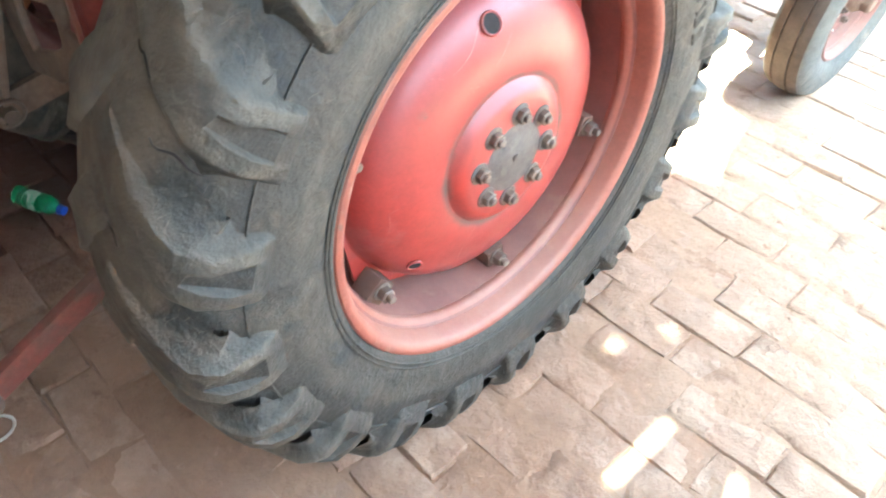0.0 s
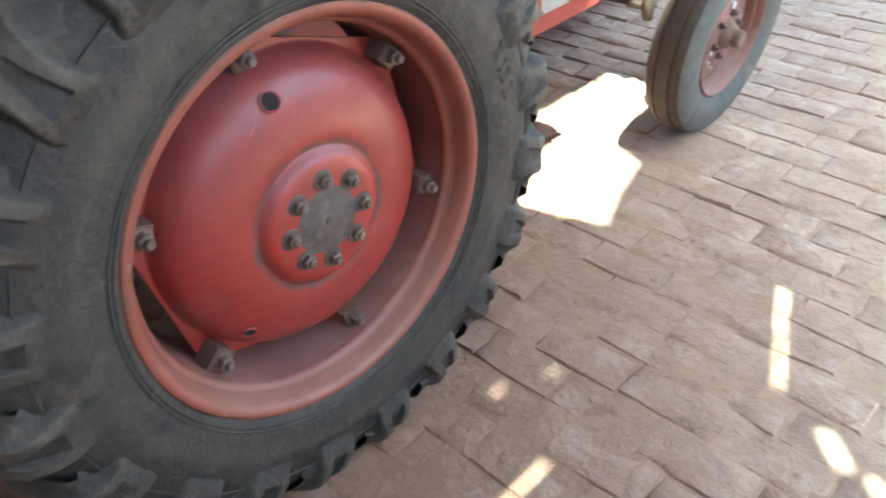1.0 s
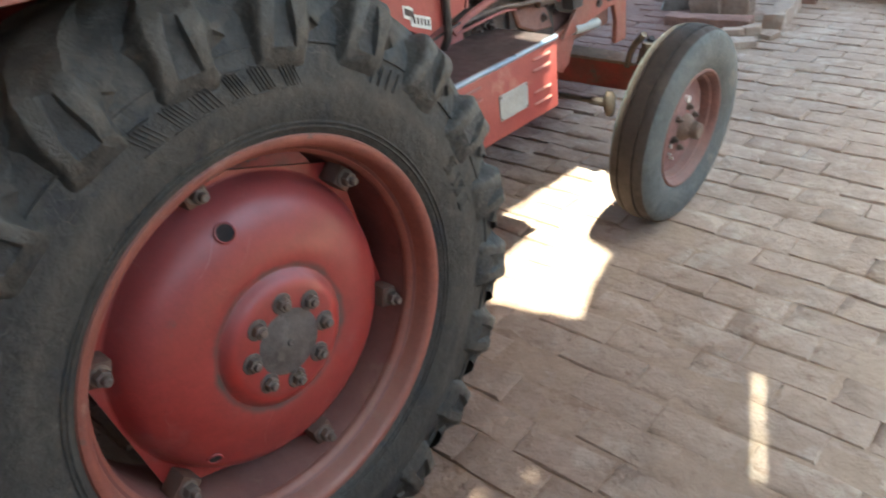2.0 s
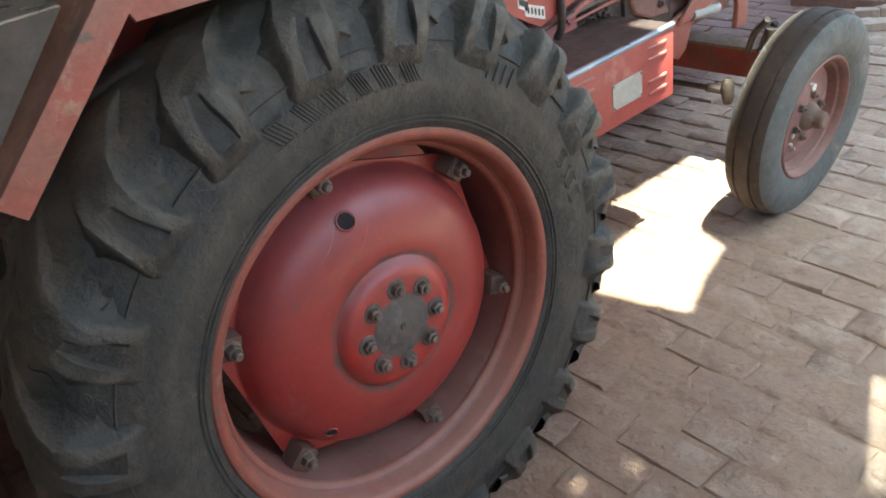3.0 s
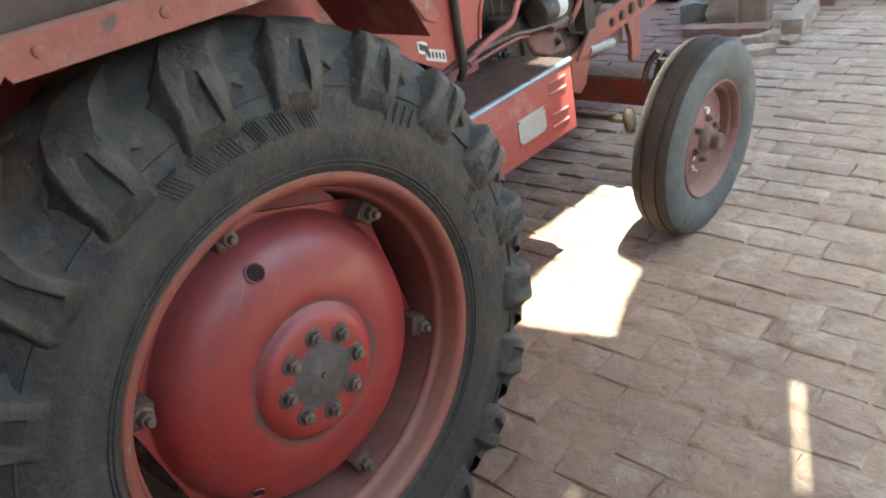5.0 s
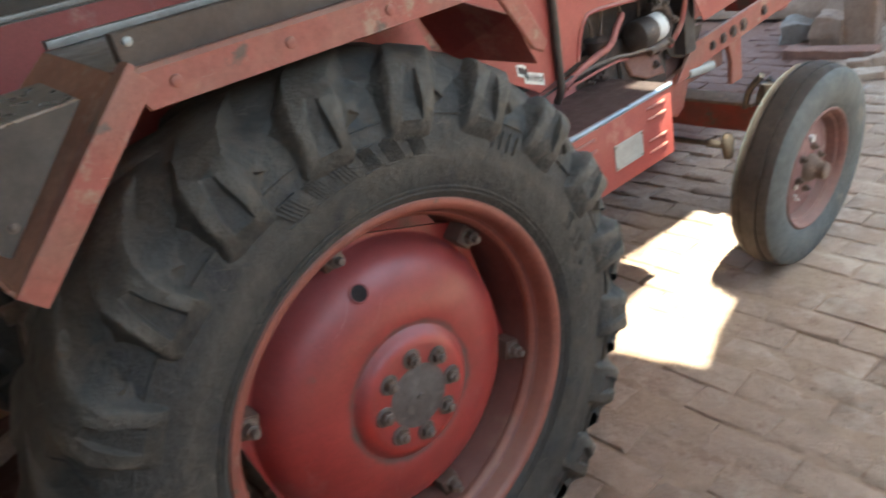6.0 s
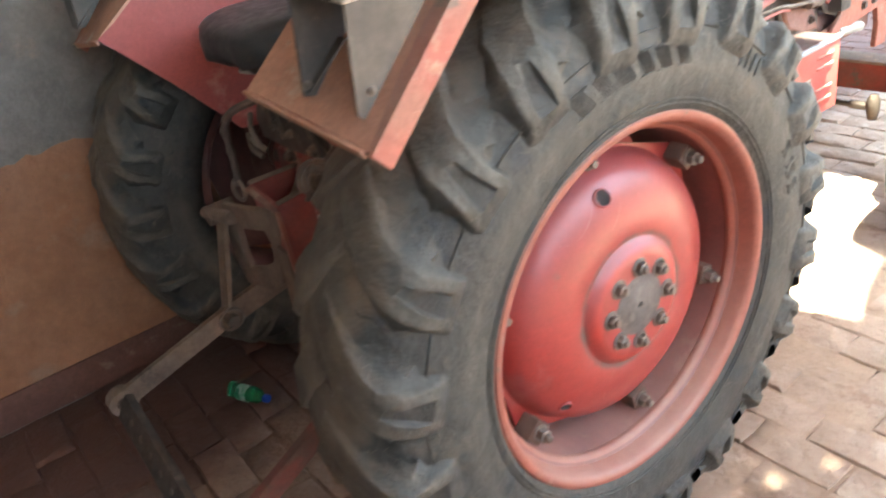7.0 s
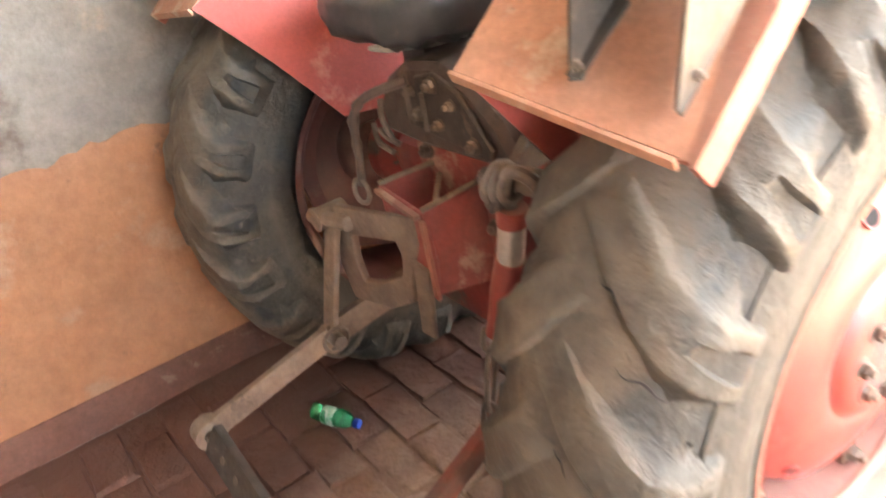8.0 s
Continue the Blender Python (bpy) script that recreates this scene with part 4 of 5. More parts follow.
def hood():
    """Side panels and top of the bonnet, open below over the engine."""
    top = 1.36
    for mirror in (False, True):
        bm = new_bm()
        out = [(0.60, top), (0.655, 1.11), (0.70, 0.995), (0.80, 0.90), (0.985, 0.795), (1.165, 0.832), (1.185, 0.90), (1.215, 0.945), (1.26, 0.958), (1.50, 0.938), (1.76, 0.918), (1.80, 0.87), (1.87, 0.765), (2.16, 0.785), (2.20, 1.1), (2.16, top)]
        prism(bm, [(0.25, y, z) for y, z in out], (-0.006, 0, 0), 0.0015)
        s = part("side_panel", bm, M_RED, tractor, "red bonnet side panel with an arched cut-out", mirror)
        bm = new_bm()
        tube(bm, bend([(0.251, 1.165, 0.832), (0.251, 1.185, 0.90), (0.251, 1.215, 0.944), (0.251, 1.27, 0.957), (0.251, 1.50, 0.938), (0.251, 1.79, 0.915)]), 0.007, 8)
        part("lip", bm, M_RED, s, "", mirror)
        # raised frame of the pressed badge field
        bm = new_bm()
        tube(bm, bend([(0.251, 1.155, 1.30), (0.251, 1.157, 1.06), (0.251, 1.172, 1.025), (0.251, 1.21, 1.012), (0.251, 1.50, 1.005), (0.251, 1.95, 0.99), (0.251, 2.0, 1.02), (0.251, 2.01, 1.30)]), 0.006, 8)
        part("moulding", bm, M_RED, s, "", mirror)
        bm = new_bm()
        prism(bm, [(0.25, 1.185, 1.035), (0.25, 1.55, 1.028), (0.25, 1.55, 1.12), (0.25, 1.185, 1.12)], (0.003, 0, 0), 0.001)
        part("badge", bm, M_WHITE, s, "plain white badge", mirror)
        # sticker plates near the lower edge
        for pts in ([(0.90, 0.873), (0.938, 0.852), (0.938, 0.888), (0.925, 0.898), (0.90, 0.905)], [(0.925, 0.843), (1.005, 0.812), (1.005, 0.848), (0.925, 0.878)]):
            bm = new_bm()
            prism(bm, [(0.25, y, z) for y, z in pts], (0.002, 0, 0))
            st = part("sticker", bm, M_WHITE, s, "white sticker with dark unreadable marks", mirror)
            y0, y1 = pts[0][0], pts[1][0]
            for i in range(5):
                f = (i + 0.7) / 5.6
                y = y0 + (y1 - y0) * f
                z = pts[0][1] + (pts[1][1] - pts[0][1]) * f
                bm = new_bm()
                box(bm, (0.252, y, z + 0.008), (0.2528, y + 0.007, z + 0.026))
                part("print_bar", bm, M_INK, st, "", mirror)
    bm = new_bm()
    prism(bm, [(XC - 0.21, 0.60, top), (XC + 0.21, 0.60, top), (XC + 0.21, 2.16, top - 0.03), (XC - 0.21, 2.16, top - 0.03)], (0, 0, 0.01), 0.003)
    part("bonnet_top", bm, M_RED, tractor, "red bonnet top")
    bm = new_bm()
    box(bm, (XC - 0.21, 2.15, 0.80), (XC + 0.21, 2.20, top - 0.02), 0.02)
    part("grille", bm, M_OLD_RED, tractor, "dull red front grille")
    # rubber strap across the panel
    bm = new_bm()
    tube(bm, bend([(0.262, 1.075, 1.36), (0.264, 1.072, 1.10), (0.264, 1.065, 0.90), (0.262, 1.062, 0.785), (0.24, 1.06, 0.74)]), 0.0125, 10)
    part("breather_hose", bm, M_GREASE, tractor, "dark upright hose")
    # fuel tank and dash end behind the panel
    bm = new_bm()
    box(bm, (XC - 0.19, 0.55, 0.86), (XC + 0.19, 1.10, 1.32), 0.03)
    part("tank", bm, M_OLD_RED, tractor, "dull red tank under the bonnet")


placed[0] = "front"
hood()
placed[0] = ""


def engine():
    bm = new_bm()
    box(bm, (XC - 0.13, 1.02, 0.42), (XC + 0.13, 1.78, 0.80), 0.02)
    box(bm, (XC - 0.11, 1.08, 0.80), (XC + 0.10, 1.74, 0.99), 0.02)
    for i in range(5):
        box(bm, (XC + 0.12, 1.10 + 0.13 * i, 0.48), (XC + 0.145, 1.15 + 0.13 * i, 0.74), 0.008)
    e = part("engine", bm, M_GREASE, tractor, "dark greasy engine block")
    bm = new_bm()
    tube(bm, [(0.195, 1.52, 0.80), (0.195, 1.535, 0.80), (0.197, 1.60, 0.803), (0.197, 1.61, 0.803)], [0.03, 0.052, 0.052, 0.048], 20)
    f = part("filter", bm, M_GREASE, e, "dark oil filter with a white end")
    bm = new_bm()
    tube(bm, [(0.198, 1.612, 0.803), (0.199, 1.66, 0.805), (0.199, 1.668, 0.805)], [0.047, 0.047, 0.040], 20)
    part("filter_end", bm, M_WHITE, f, "white filter can")
    bm = new_bm()
    box(bm, (0.11, 1.66, 0.70), (0.185, 1.74, 0.86), 0.018)
    part("injection_pump", bm, M_CAST, e)
    bm = new_bm()
    tube(bm, bend([(0.185, 1.64, 0.872), (0.19, 1.70, 0.862), (0.19, 1.735, 0.83), (0.185, 1.755, 0.785), (0.185, 1.715, 0.74), (0.20, 1.64, 0.725)], 4), 0.015, 10)
    part("filter_head", bm, M_CAST, e, "dark filter bracket")
    for y, z in ((1.70, 0.872), (1.755, 0.80), (1.72, 0.735), (1.66, 0.885)):
        bm = new_bm()
        nut(bm, (0.195, y, z), 0.014, 0.016, 0.01)
        part("bolt", bm, M_STEEL, e)
    bm = new_bm()
    tube(bm, [(0.20, 1.60, 0.735), (0.215, 1.66, 0.745), (0.215, 1.68, 0.747)], [0.018, 0.018, 0.012], 12)
    part("drain_plug", bm, M_STEEL, e)
    bm = new_bm()
    tube(bm, [(0.175, 1.36, 0.785), (0.175, 1.36, 0.80), (0.175, 1.36, 0.835), (0.175, 1.36, 0.842), (0.175, 1.36, 0.85)], [0.024, 0.038, 0.042, 0.046, 0.03], 18)
    bw = part("fuel_bowl", bm, M_CAST, e, "dark fuel bowl with a pale cap")
    bm = new_bm()
    tube(bm, [(0.175, 1.375, 0.845), (0.176, 1.395, 0.93)], 0.006, 8)
    part("bail", bm, M_STEEL, bw)
    bm = new_bm()
    tube(bm, bend([(0.225, 1.12, 0.772), (0.232, 1.20, 0.80), (0.232, 1.28, 0.815), (0.23, 1.355, 0.828), (0.225, 1.40, 0.87), (0.20, 1.46, 0.885), (0.17, 1.50, 0.885)]), 0.011, 10)
    part("hose", bm, M_HOSE, e, "faded pinkish-red hose")
    bm = new_bm()
    tube(bm, bend([(0.225, 1.10, 0.775), (0.236, 1.22, 0.79), (0.238, 1.365, 0.785), (0.235, 1.45, 0.77), (0.225, 1.56, 0.755), (0.21, 1.62, 0.74)]), 0.0065, 8)
    part("pipe", bm, M_STEEL, e, "thin grey fuel pipe")
    bm = new_bm()
    tube(bm, bend([(0.22, 1.14, 0.755), (0.235, 1.25, 0.768), (0.235, 1.37, 0.77), (0.22, 1.45, 0.755)]), 0.005, 8)
    part("pipe", bm, M_HOSE, e)
    for y in (1.30, 1.46, 1.56):
        bm = new_bm()
        tube(bm, bend([(0.14, y, 0.98), (0.175, y + 0.01, 0.94), (0.185, y + 0.02, 0.90), (0.16, y + 0.05, 0.85)]), 0.005, 8)
        part("injector_pipe", bm, M_STEEL, e)
    # engine mount, tray and radiator shroud at the front end
    bm = new_bm()
    prism(bm, [(0.175, 1.50, 0.735), (0.175, 1.60, 0.728), (0.175, 1.69, 0.70), (0.175, 1.725, 0.62), (0.175, 1.62, 0.63), (0.175, 1.53, 0.67)], (-0.05, 0, 0), 0.006)
    mt = part("engine_mount", bm, M_DUSTY_PINK, e, "dusty pinkish engine mount")
    bm = new_bm()
    nut(bm, (0.175, 1.665, 0.668), 0.014, 0.012, 0.008)
    part("bolt", bm, M_CAST, mt)
    bm = new_bm()
    prism(bm, [(0.168, 1.72, 0.745), (0.168, 1.99, 0.722), (0.168, 1.909, 0.612), (0.168, 1.768, 0.665)], (-0.006, 0, 0), 0.001)
    part("tray", bm, M_GREASE, e, "dark oily splash tray")
    bm = new_bm()
    box(bm, (XC - 0.18, 1.80, 0.66), (0.215, 1.87, 1.28), 0.012)
    sh = part("radiator_shroud", bm, M_BLACK, tractor, "black radiator shroud behind the bonnet side")
    bm = new_bm()
    tube(bm, bend([(0.226, 1.79, 0.935), (0.222, 1.80, 0.86), (0.215, 1.775, 0.78), (0.20, 1.72, 0.715)]), 0.010, 8)
    part("shroud_frame", bm, M_RED, sh)
    for p, r in (((0.20, 1.27, 0.752), 0.014), ((0.215, 1.305, 0.738), 0.012), ((0.19, 1.33, 0.745), 0.016), ((0.21, 1.24, 0.742), 0.01)):
        bm = new_bm()
        nut(bm, p, r, 0.02, 0.014, p[1] * 9)
        part("lever_end", bm, M_CAST, e)
    # pinkish side of the sump and its linkage
    bm = new_bm()
    box(bm, (XC - 0.15, 0.70, 0.46), (0.205, 1.20, 0.775), 0.02)
    part("clutch_housing", bm, M_HOSE, tractor, "dusty pinkish-red clutch housing")
    bm = new_bm()
    tube(bm, bend([(0.235, 0.86, 0.765), (0.245, 1.0, 0.778), (0.235, 1.15, 0.792)]), 0.004, 8)
    part("linkage", bm, M_GREASE, tractor, "greasy throttle linkage")


placed[0] = "front"
engine()
placed[0] = ""


def front_frame():
    # side beam with bolt holes
    bm = new_bm()
    prism(bm, [(0.169, 1.775, 0.560), (0.169, 1.840, 0.560), (0.169, 1.991, 0.585), (0.169, 2.70, 0.640), (0.169, 2.70, 0.728), (0.169, 1.991, 0.679), (0.169, 1.904, 0.679)], (0.016, 0, 0), 0.003)
    b = part("side_beam", bm, M_OLD_RED, tractor, "pinkish red side beam with a row of holes")
    bm = new_bm()
    prism(bm, [(2 * XC - 0.169, 1.775, 0.560), (2 * XC - 0.169, 2.70, 0.640), (2 * XC - 0.169, 2.70, 0.728), (2 * XC - 0.169, 1.904, 0.679)], (-0.016, 0, 0), 0.003)
    part("side_beam", bm, M_OLD_RED, tractor)
    for y, r in ((2.023, 0.018), (2.099, 0.021), (2.174, 0.024), (2.25, 0.025), (2.412, 0.021), (2.596, 0.019)):
        bm = new_bm()
        z = 0.630 + (y - 2.0) * 0.0735
        turned(bm, [(0.0, r), (0.004, r), (0.004, r * 0.7), (0.010, r * 0.66), (0.011, 0)], (0.185, y, z), 12)
        part("bolt", bm, M_CAST, b, "rusty bolt")
    # front bracket plate, cut out below
    bm = new_bm()
    prism(bm, [(0.143, 2.055, 0.641), (0.143, 2.271, 0.663), (0.143, 2.271, 0.425), (0.143, 2.19, 0.425), (0.143, 2.196, 0.512), (0.143, 2.174, 0.582), (0.143, 2.12, 0.603), (0.143, 2.055, 0.576)], (0.022, 0, 0), 0.003)
    prism(bm, [(0.143, 1.753, 0.576), (0.143, 2.055, 0.641), (0.143, 2.055, 0.593), (0.143, 1.883, 0.533), (0.143, 1.839, 0.447), (0.143, 1.796, 0.425), (0.143, 1.753, 0.447)], (0.022, 0, 0), 0.003)
    part("front_bracket", bm, M_OLD_RED, tractor, "dusty red front axle bracket")
    bm = new_bm()
    box(bm, (XC - 0.13, 1.78, 0.50), (XC + 0.11, 2.20, 0.64), 0.02)
    fc = part("front_carrier", bm, M_DUSTY_PINK, tractor, "dusty pinkish front axle carrier")
    bm = new_bm()
    tube(bm, [(0.172, 1.86, 0.572), (0.172, 2.03, 0.552)], 0.02, 14)
    part("pivot_pin", bm, M_PLATE, fc, "pale metal pivot pin")
    bm = new_bm()
    box(bm, (XC - 0.13, 2.62, 0.60), (XC + 0.13, 2.70, 0.70), 0.01)
    part("front_bumper", bm, M_DARK_RED, tractor, "dark red front bumper frame")
    # axle beam, knuckles, steering rods
    bm = new_bm()
    box(bm, (XC - 0.44, 1.905, 0.352), (XC + 0.44, 1.985, 0.455), 0.006)
    part("front_axle", bm, M_DARK_RED, tractor, "dark red front axle beam")
    bm = new_bm()
    box(bm, (XC - 0.38, 1.89, 0.455), (XC + 0.40, 1.995, 0.467), 0.003)
    part("axle_plate", bm, M_STEEL, tractor, "dusty grey plate on the axle")
    for s in (1, -1):
        bm = new_bm()
        tube(bm, [(XC + s * 0.475, 1.87, 0.30), (XC + s * 0.475, 1.87, 0.56)], 0.032, 14)
        tube(bm, [(XC + s * 0.475, 1.87, 0.345), (XC + s * 0.50, 1.76, 0.345), (XC + s * 0.53, 1.717, 0.342), (XC + s * 0.64, 1.717, 0.338)], 0.028, 12)
        part("knuckle", bm, M_GREASE, tractor)
    bm = new_bm()
    tube(bm, [(XC - 0.35, 1.85, 0.31), (0.325, 1.855, 0.312)], 0.011, 10)
    tube(bm, [(0.25, 1.855, 0.312), (0.32, 1.855, 0.312)], 0.017, 10)
    tube(bm, [(0.335, 1.855, 0.265), (0.335, 1.855, 0.295), (0.335, 1.855, 0.34), (0.335, 1.855, 0.36)], [0.016, 0.024, 0.024, 0.014], 12)
    part("tie_rod", bm, M_GREASE, tractor, "greasy steering tie rod with ball joint")
    bm = new_bm()
    tube(bm, bend([(0.38, 1.90, 0.45), (0.42, 1.87, 0.53), (0.475, 1.85, 0.59)]), 0.012, 8)
    tube(bm, bend([(0.41, 1.93, 0.44), (0.445, 1.90, 0.52), (0.49, 1.88, 0.57)]), 0.010, 8)
    part("steering_arm", bm, M_GREASE, tractor)


placed[0] = "front"
front_frame()
placed[0] = ""


def rear_end():
    """Axle housing, lift housing and the three-point linkage behind the seat."""
    bm = new_bm()
    box(bm, (XC - 0.17, -0.26, 0.42), (XC + 0.17, 0.72, 0.80), 0.03)
    h = part("gearbox", bm, M_DARK_RED, tractor, "greasy dark red gearbox casting")
    for s in (1, -1):
        bm = new_bm()
        turned(bm, [(0, 0.10), (s * 0.06, 0.105), (s * 0.10, 0.085), (s * 0.34, 0.075), (s * 0.36, 0.12), (s * 0.41, 0.12), (s * 0.41, 0.0)], (XC + s * 0.15, 0, AXLE), 28)
        part("axle_housing", bm, M_DARK_RED, h)
    bm = new_bm()
    prism(bm, [(-0.10, -0.30, 0.84), (-0.115, -0.30, 0.90), (-0.08, -0.30, 0.955), (-0.01, -0.30, 1.00), (0.09, -0.30, 1.012), (0.18, -0.30, 0.985), (0.25, -0.30, 0.93), (0.285, -0.30, 0.875), (0.24, -0.30, 0.845), (0.02, -0.30, 0.835)], (0, 0.62, 0), 0.014)
    cover = part("lift_cover", bm, M_CAST, tractor, "oily dark hydraulic lift casting")
    bm = new_bm()
    prism(bm, [(0.045, -0.312, 0.985), (0.10, -0.312, 1.00), (0.165, -0.312, 0.975), (0.245, -0.312, 0.885), (0.235, -0.312, 0.862), (0.02, -0.312, 0.885), (0.015, -0.312, 0.91)], (0, 0.012, 0), 0.003)
    cp = part("cover_plate", bm, M_GREASE, cover, "dark greasy cover plate")
    for x, z, k in ((0.052, 0.915, 1.2), (0.108, 0.905, 1.0), (0.20, 0.885, 1.3), (0.10, 0.978, 1.3), (0.15, 0.95, 0.9), (0.035, 0.955, 0.8)):
        bm = new_bm()
        m = Matrix.Translation((x, -0.3125, z)) @ Matrix.Rotation(radians(-90), 4, "Z")
        nut(bm, (0, 0, 0), 0.010 * k, 0.012, 0.008)
        bmesh.ops.transform(bm, matrix=m, verts=bm.verts[:])
        part("bolt", bm, M_STEEL, cp)
    for x, z0, z1 in ((0.035, 0.99, 0.90), (0.082, 0.965, 0.892)):
        bm = new_bm()
        tube(bm, [(x, -0.325, z0), (x + 0.002, -0.325, z1)], 0.0045, 8)
        part("rod", bm, M_STEEL, cover, "thin dusty rod")
    for pts in ([(-0.05, -0.33, 0.93), (-0.03, -0.345, 0.90), (-0.012, -0.34, 0.855)], [(-0.055, -0.34, 0.87), (-0.02, -0.345, 0.862), (0.0, -0.335, 0.85)], [(-0.085, -0.335, 0.875), (-0.06, -0.345, 0.845), (-0.02, -0.34, 0.83)]):
        bm = new_bm()
        tube(bm, bend(pts, 4), 0.006, 8)
        part("lever", bm, M_STEEL, cover, "small worn metal lever")
    bm = new_bm()
    tube(bm, [(XC - 0.10, -0.24, 0.90), (XC + 0.30, -0.24, 0.90)], 0.030, 16)
    part("cross_shaft", bm, M_GREASE, cover)
    # lift arms
    bm = new_bm()
    prism(bm, [(0.31, -0.19, 0.925), (0.31, -0.25, 0.955), (0.33, -0.33, 0.94), (0.375, -0.42, 0.91), (0.38, -0.44, 0.875), (0.37, -0.42, 0.868), (0.325, -0.30, 0.88), (0.31, -0.20, 0.875)], (0.02, 0, 0), 0.005)
    part("lift_arm", bm, M_CAST, tractor, "oily black lift arm")
    bm = new_bm()
    tube(bm, bend([(0.05, -0.33, 0.985), (-0.002, -0.385, 0.962), (-0.032, -0.40, 0.925), (-0.043, -0.40, 0.875), (-0.048, -0.40, 0.825), (-0.056, -0.402, 0.775)], 4), [0.009] * 5 + [0.0085, 0.011, 0.008, 0.009, 0.012, 0.009, 0.0075, 0.008, 0.0105, 0.008, 0.0075] + [0.008] * 5, 10)
    la = part("lift_arm", bm, M_CAST, tractor, "thin dusty curved lift rod, pitted")
    bm = new_bm()
    tube(bm, [(-0.056 + 0.017 * math.cos(w), -0.405 + 0.006 * math.cos(w), 0.762 + 0.027 * math.sin(w)) for w in (2 * math.pi * i / 18 for i in range(18))], 0.005, 7, True)
    part("ring", bm, M_STEEL, la, "dull iron ring")
    # hitch bracket: an open red box on the back of the casting
    bm = new_bm()
    prism(bm, [(-0.02, -0.288, 0.835), (0.24, -0.288, 0.85), (0.262, -0.288, 0.826), (0.245, -0.288, 0.70), (0.224, -0.288, 0.62), (0.16, -0.288, 0.58), (-0.03, -0.288, 0.60)], (0, 0.014, 0), 0.004)
    hb = part("hitch_bracket", bm, M_DARK_RED2, tractor, "red welded hitch bracket, open on top")
    for pts, push in (
        ([(0.012, -0.402, 0.79), (0.137, -0.402, 0.772), (0.158, -0.402, 0.68), (0.146, -0.402, 0.585), (0.095, -0.402, 0.60), (0.03, -0.402, 0.715)], (0, 0.009, 0)),
        ([(0.137, -0.40, 0.772), (0.178, -0.290, 0.804), (0.19, -0.290, 0.60), (0.15, -0.40, 0.60)], (-0.009, 0, 0)),
        ([(0.012, -0.40, 0.79), (0.022, -0.290, 0.797), (0.022, -0.290, 0.62), (0.020, -0.40, 0.715)], (-0.009, 0, 0)),
    ):
        bm = new_bm()
        prism(bm, pts, push, 0.002)
        part("side_plate", bm, M_DARK_RED2, hb)
    for a, b in (((0.008, -0.40, 0.796), (0.03, -0.29, 0.803)), ((0.137, -0.40, 0.778), (0.182, -0.295, 0.812)), ((0.06, -0.30, 0.79), (0.135, -0.37, 0.77))):
        bm = new_bm()
        tube(bm, [a, b], 0.0055, 8)
        part("edge_bar", bm, M_LINK, hb)
    bm = new_bm()
    bar(bm, (0.150, -0.409, 0.765), (0.158, -0.409, 0.61), 0.012, 0.008, (0, -1, 0), 0.002)
    part("rib", bm, M_OLD_RED, hb, "worn raised rib")
    bm = new_bm()
    bar(bm, (0.01, -0.408, 0.785), (0.135, -0.408, 0.766), 0.010, 0.012, (0, -1, 0), 0.002)
    part("rib", bm, M_DUSTY_PINK, hb)
    for x, z in ((0.19, 0.818), (0.205, 0.77), (0.20, 0.715), (0.215, 0.675), (0.232, 0.735), (0.236, 0.79), (0.02, 0.825)):
        bm = new_bm()
        nut(bm, (0, 0, 0), 0.0135, 0.014, 0.006)
        bmesh.ops.transform(bm, matrix=Matrix.Translation((x, -0.289, z)) @ Matrix.Rotation(radians(-90), 4, "Z"), verts=bm.verts[:])
        part("bolt", bm, M_STEEL, hb)
    bm = new_bm()
    prism(bm, [(0.10, -0.415, 0.665), (0.145, -0.412, 0.655), (0.125, -0.412, 0.49), (0.085, -0.415, 0.49)], (0, 0.009, 0), 0.002)
    part("drop_plate", bm, M_LINK, hb, "drilled dusty drop plate")
    bm = new_bm()
    prism(bm, [(0.215, -0.305, 0.72), (0.262, -0.295, 0.72), (0.262, -0.305, 0.52), (0.225, -0.31, 0.52)], (0, 0.014, 0), 0.002)
    part("drop_plate", bm, M_DARK_RED, hb)
    # swinging yoke under the bracket
    bm = new_bm()
    out = [(-0.165, -0.425, 0.705), (-0.02, -0.425, 0.735), (0.112, -0.405, 0.755), (0.115, -0.405, 0.70), (0.07, -0.405, 0.60), (0.06, -0.405, 0.545), (-0.03, -0.41, 0.49), (-0.17, -0.42, 0.46), (-0.19, -0.425, 0.55)]
    hole = [(-0.115, -0.42, 0.645), (-0.02, -0.42, 0.672), (0.050, -0.415, 0.688), (0.058, -0.412, 0.66), (0.050, -0.412, 0.62), (0.040, -0.412, 0.600), (-0.03, -0.412, 0.560), (-0.105, -0.42, 0.535), (-0.12, -0.42, 0.58)]
    front = [[bm.verts.new(p) for p in ring] for ring in (out, hole)]
    rear = [[bm.verts.new(Vector(p) + Vector((0, 0.016, 0))) for p in ring] for ring in (out, hole)]
    for i in range(9):
        j = (i + 1) % 9
        for a0, b0 in ((front[0], front[1]), (front[1], rear[1]), (rear[1], rear[0]), (rear[0], front[0])):
            bm.faces.new((a0[i], a0[j], b0[j], b0[i]))
    bmesh.ops.recalc_face_normals(bm, faces=bm.faces[:])
    bmesh.ops.bevel(bm, geom=bm.edges[:], offset=0.003, segments=1, affect="EDGES")
    part("hitch_plate", bm, M_LINK, tractor, "dusty iron plate with a square opening")
    # left lift rod, link and ball
    top = Vector((-0.165, -0.43, 0.675))
    joint = Vector((-0.18, -0.494, 0.393))
    ball = Vector((-0.246, -0.795, 0.264))
    bm = new_bm()
    bar(bm, top, joint, 0.046, 0.014, (0, -1, 0.2), 0.004)
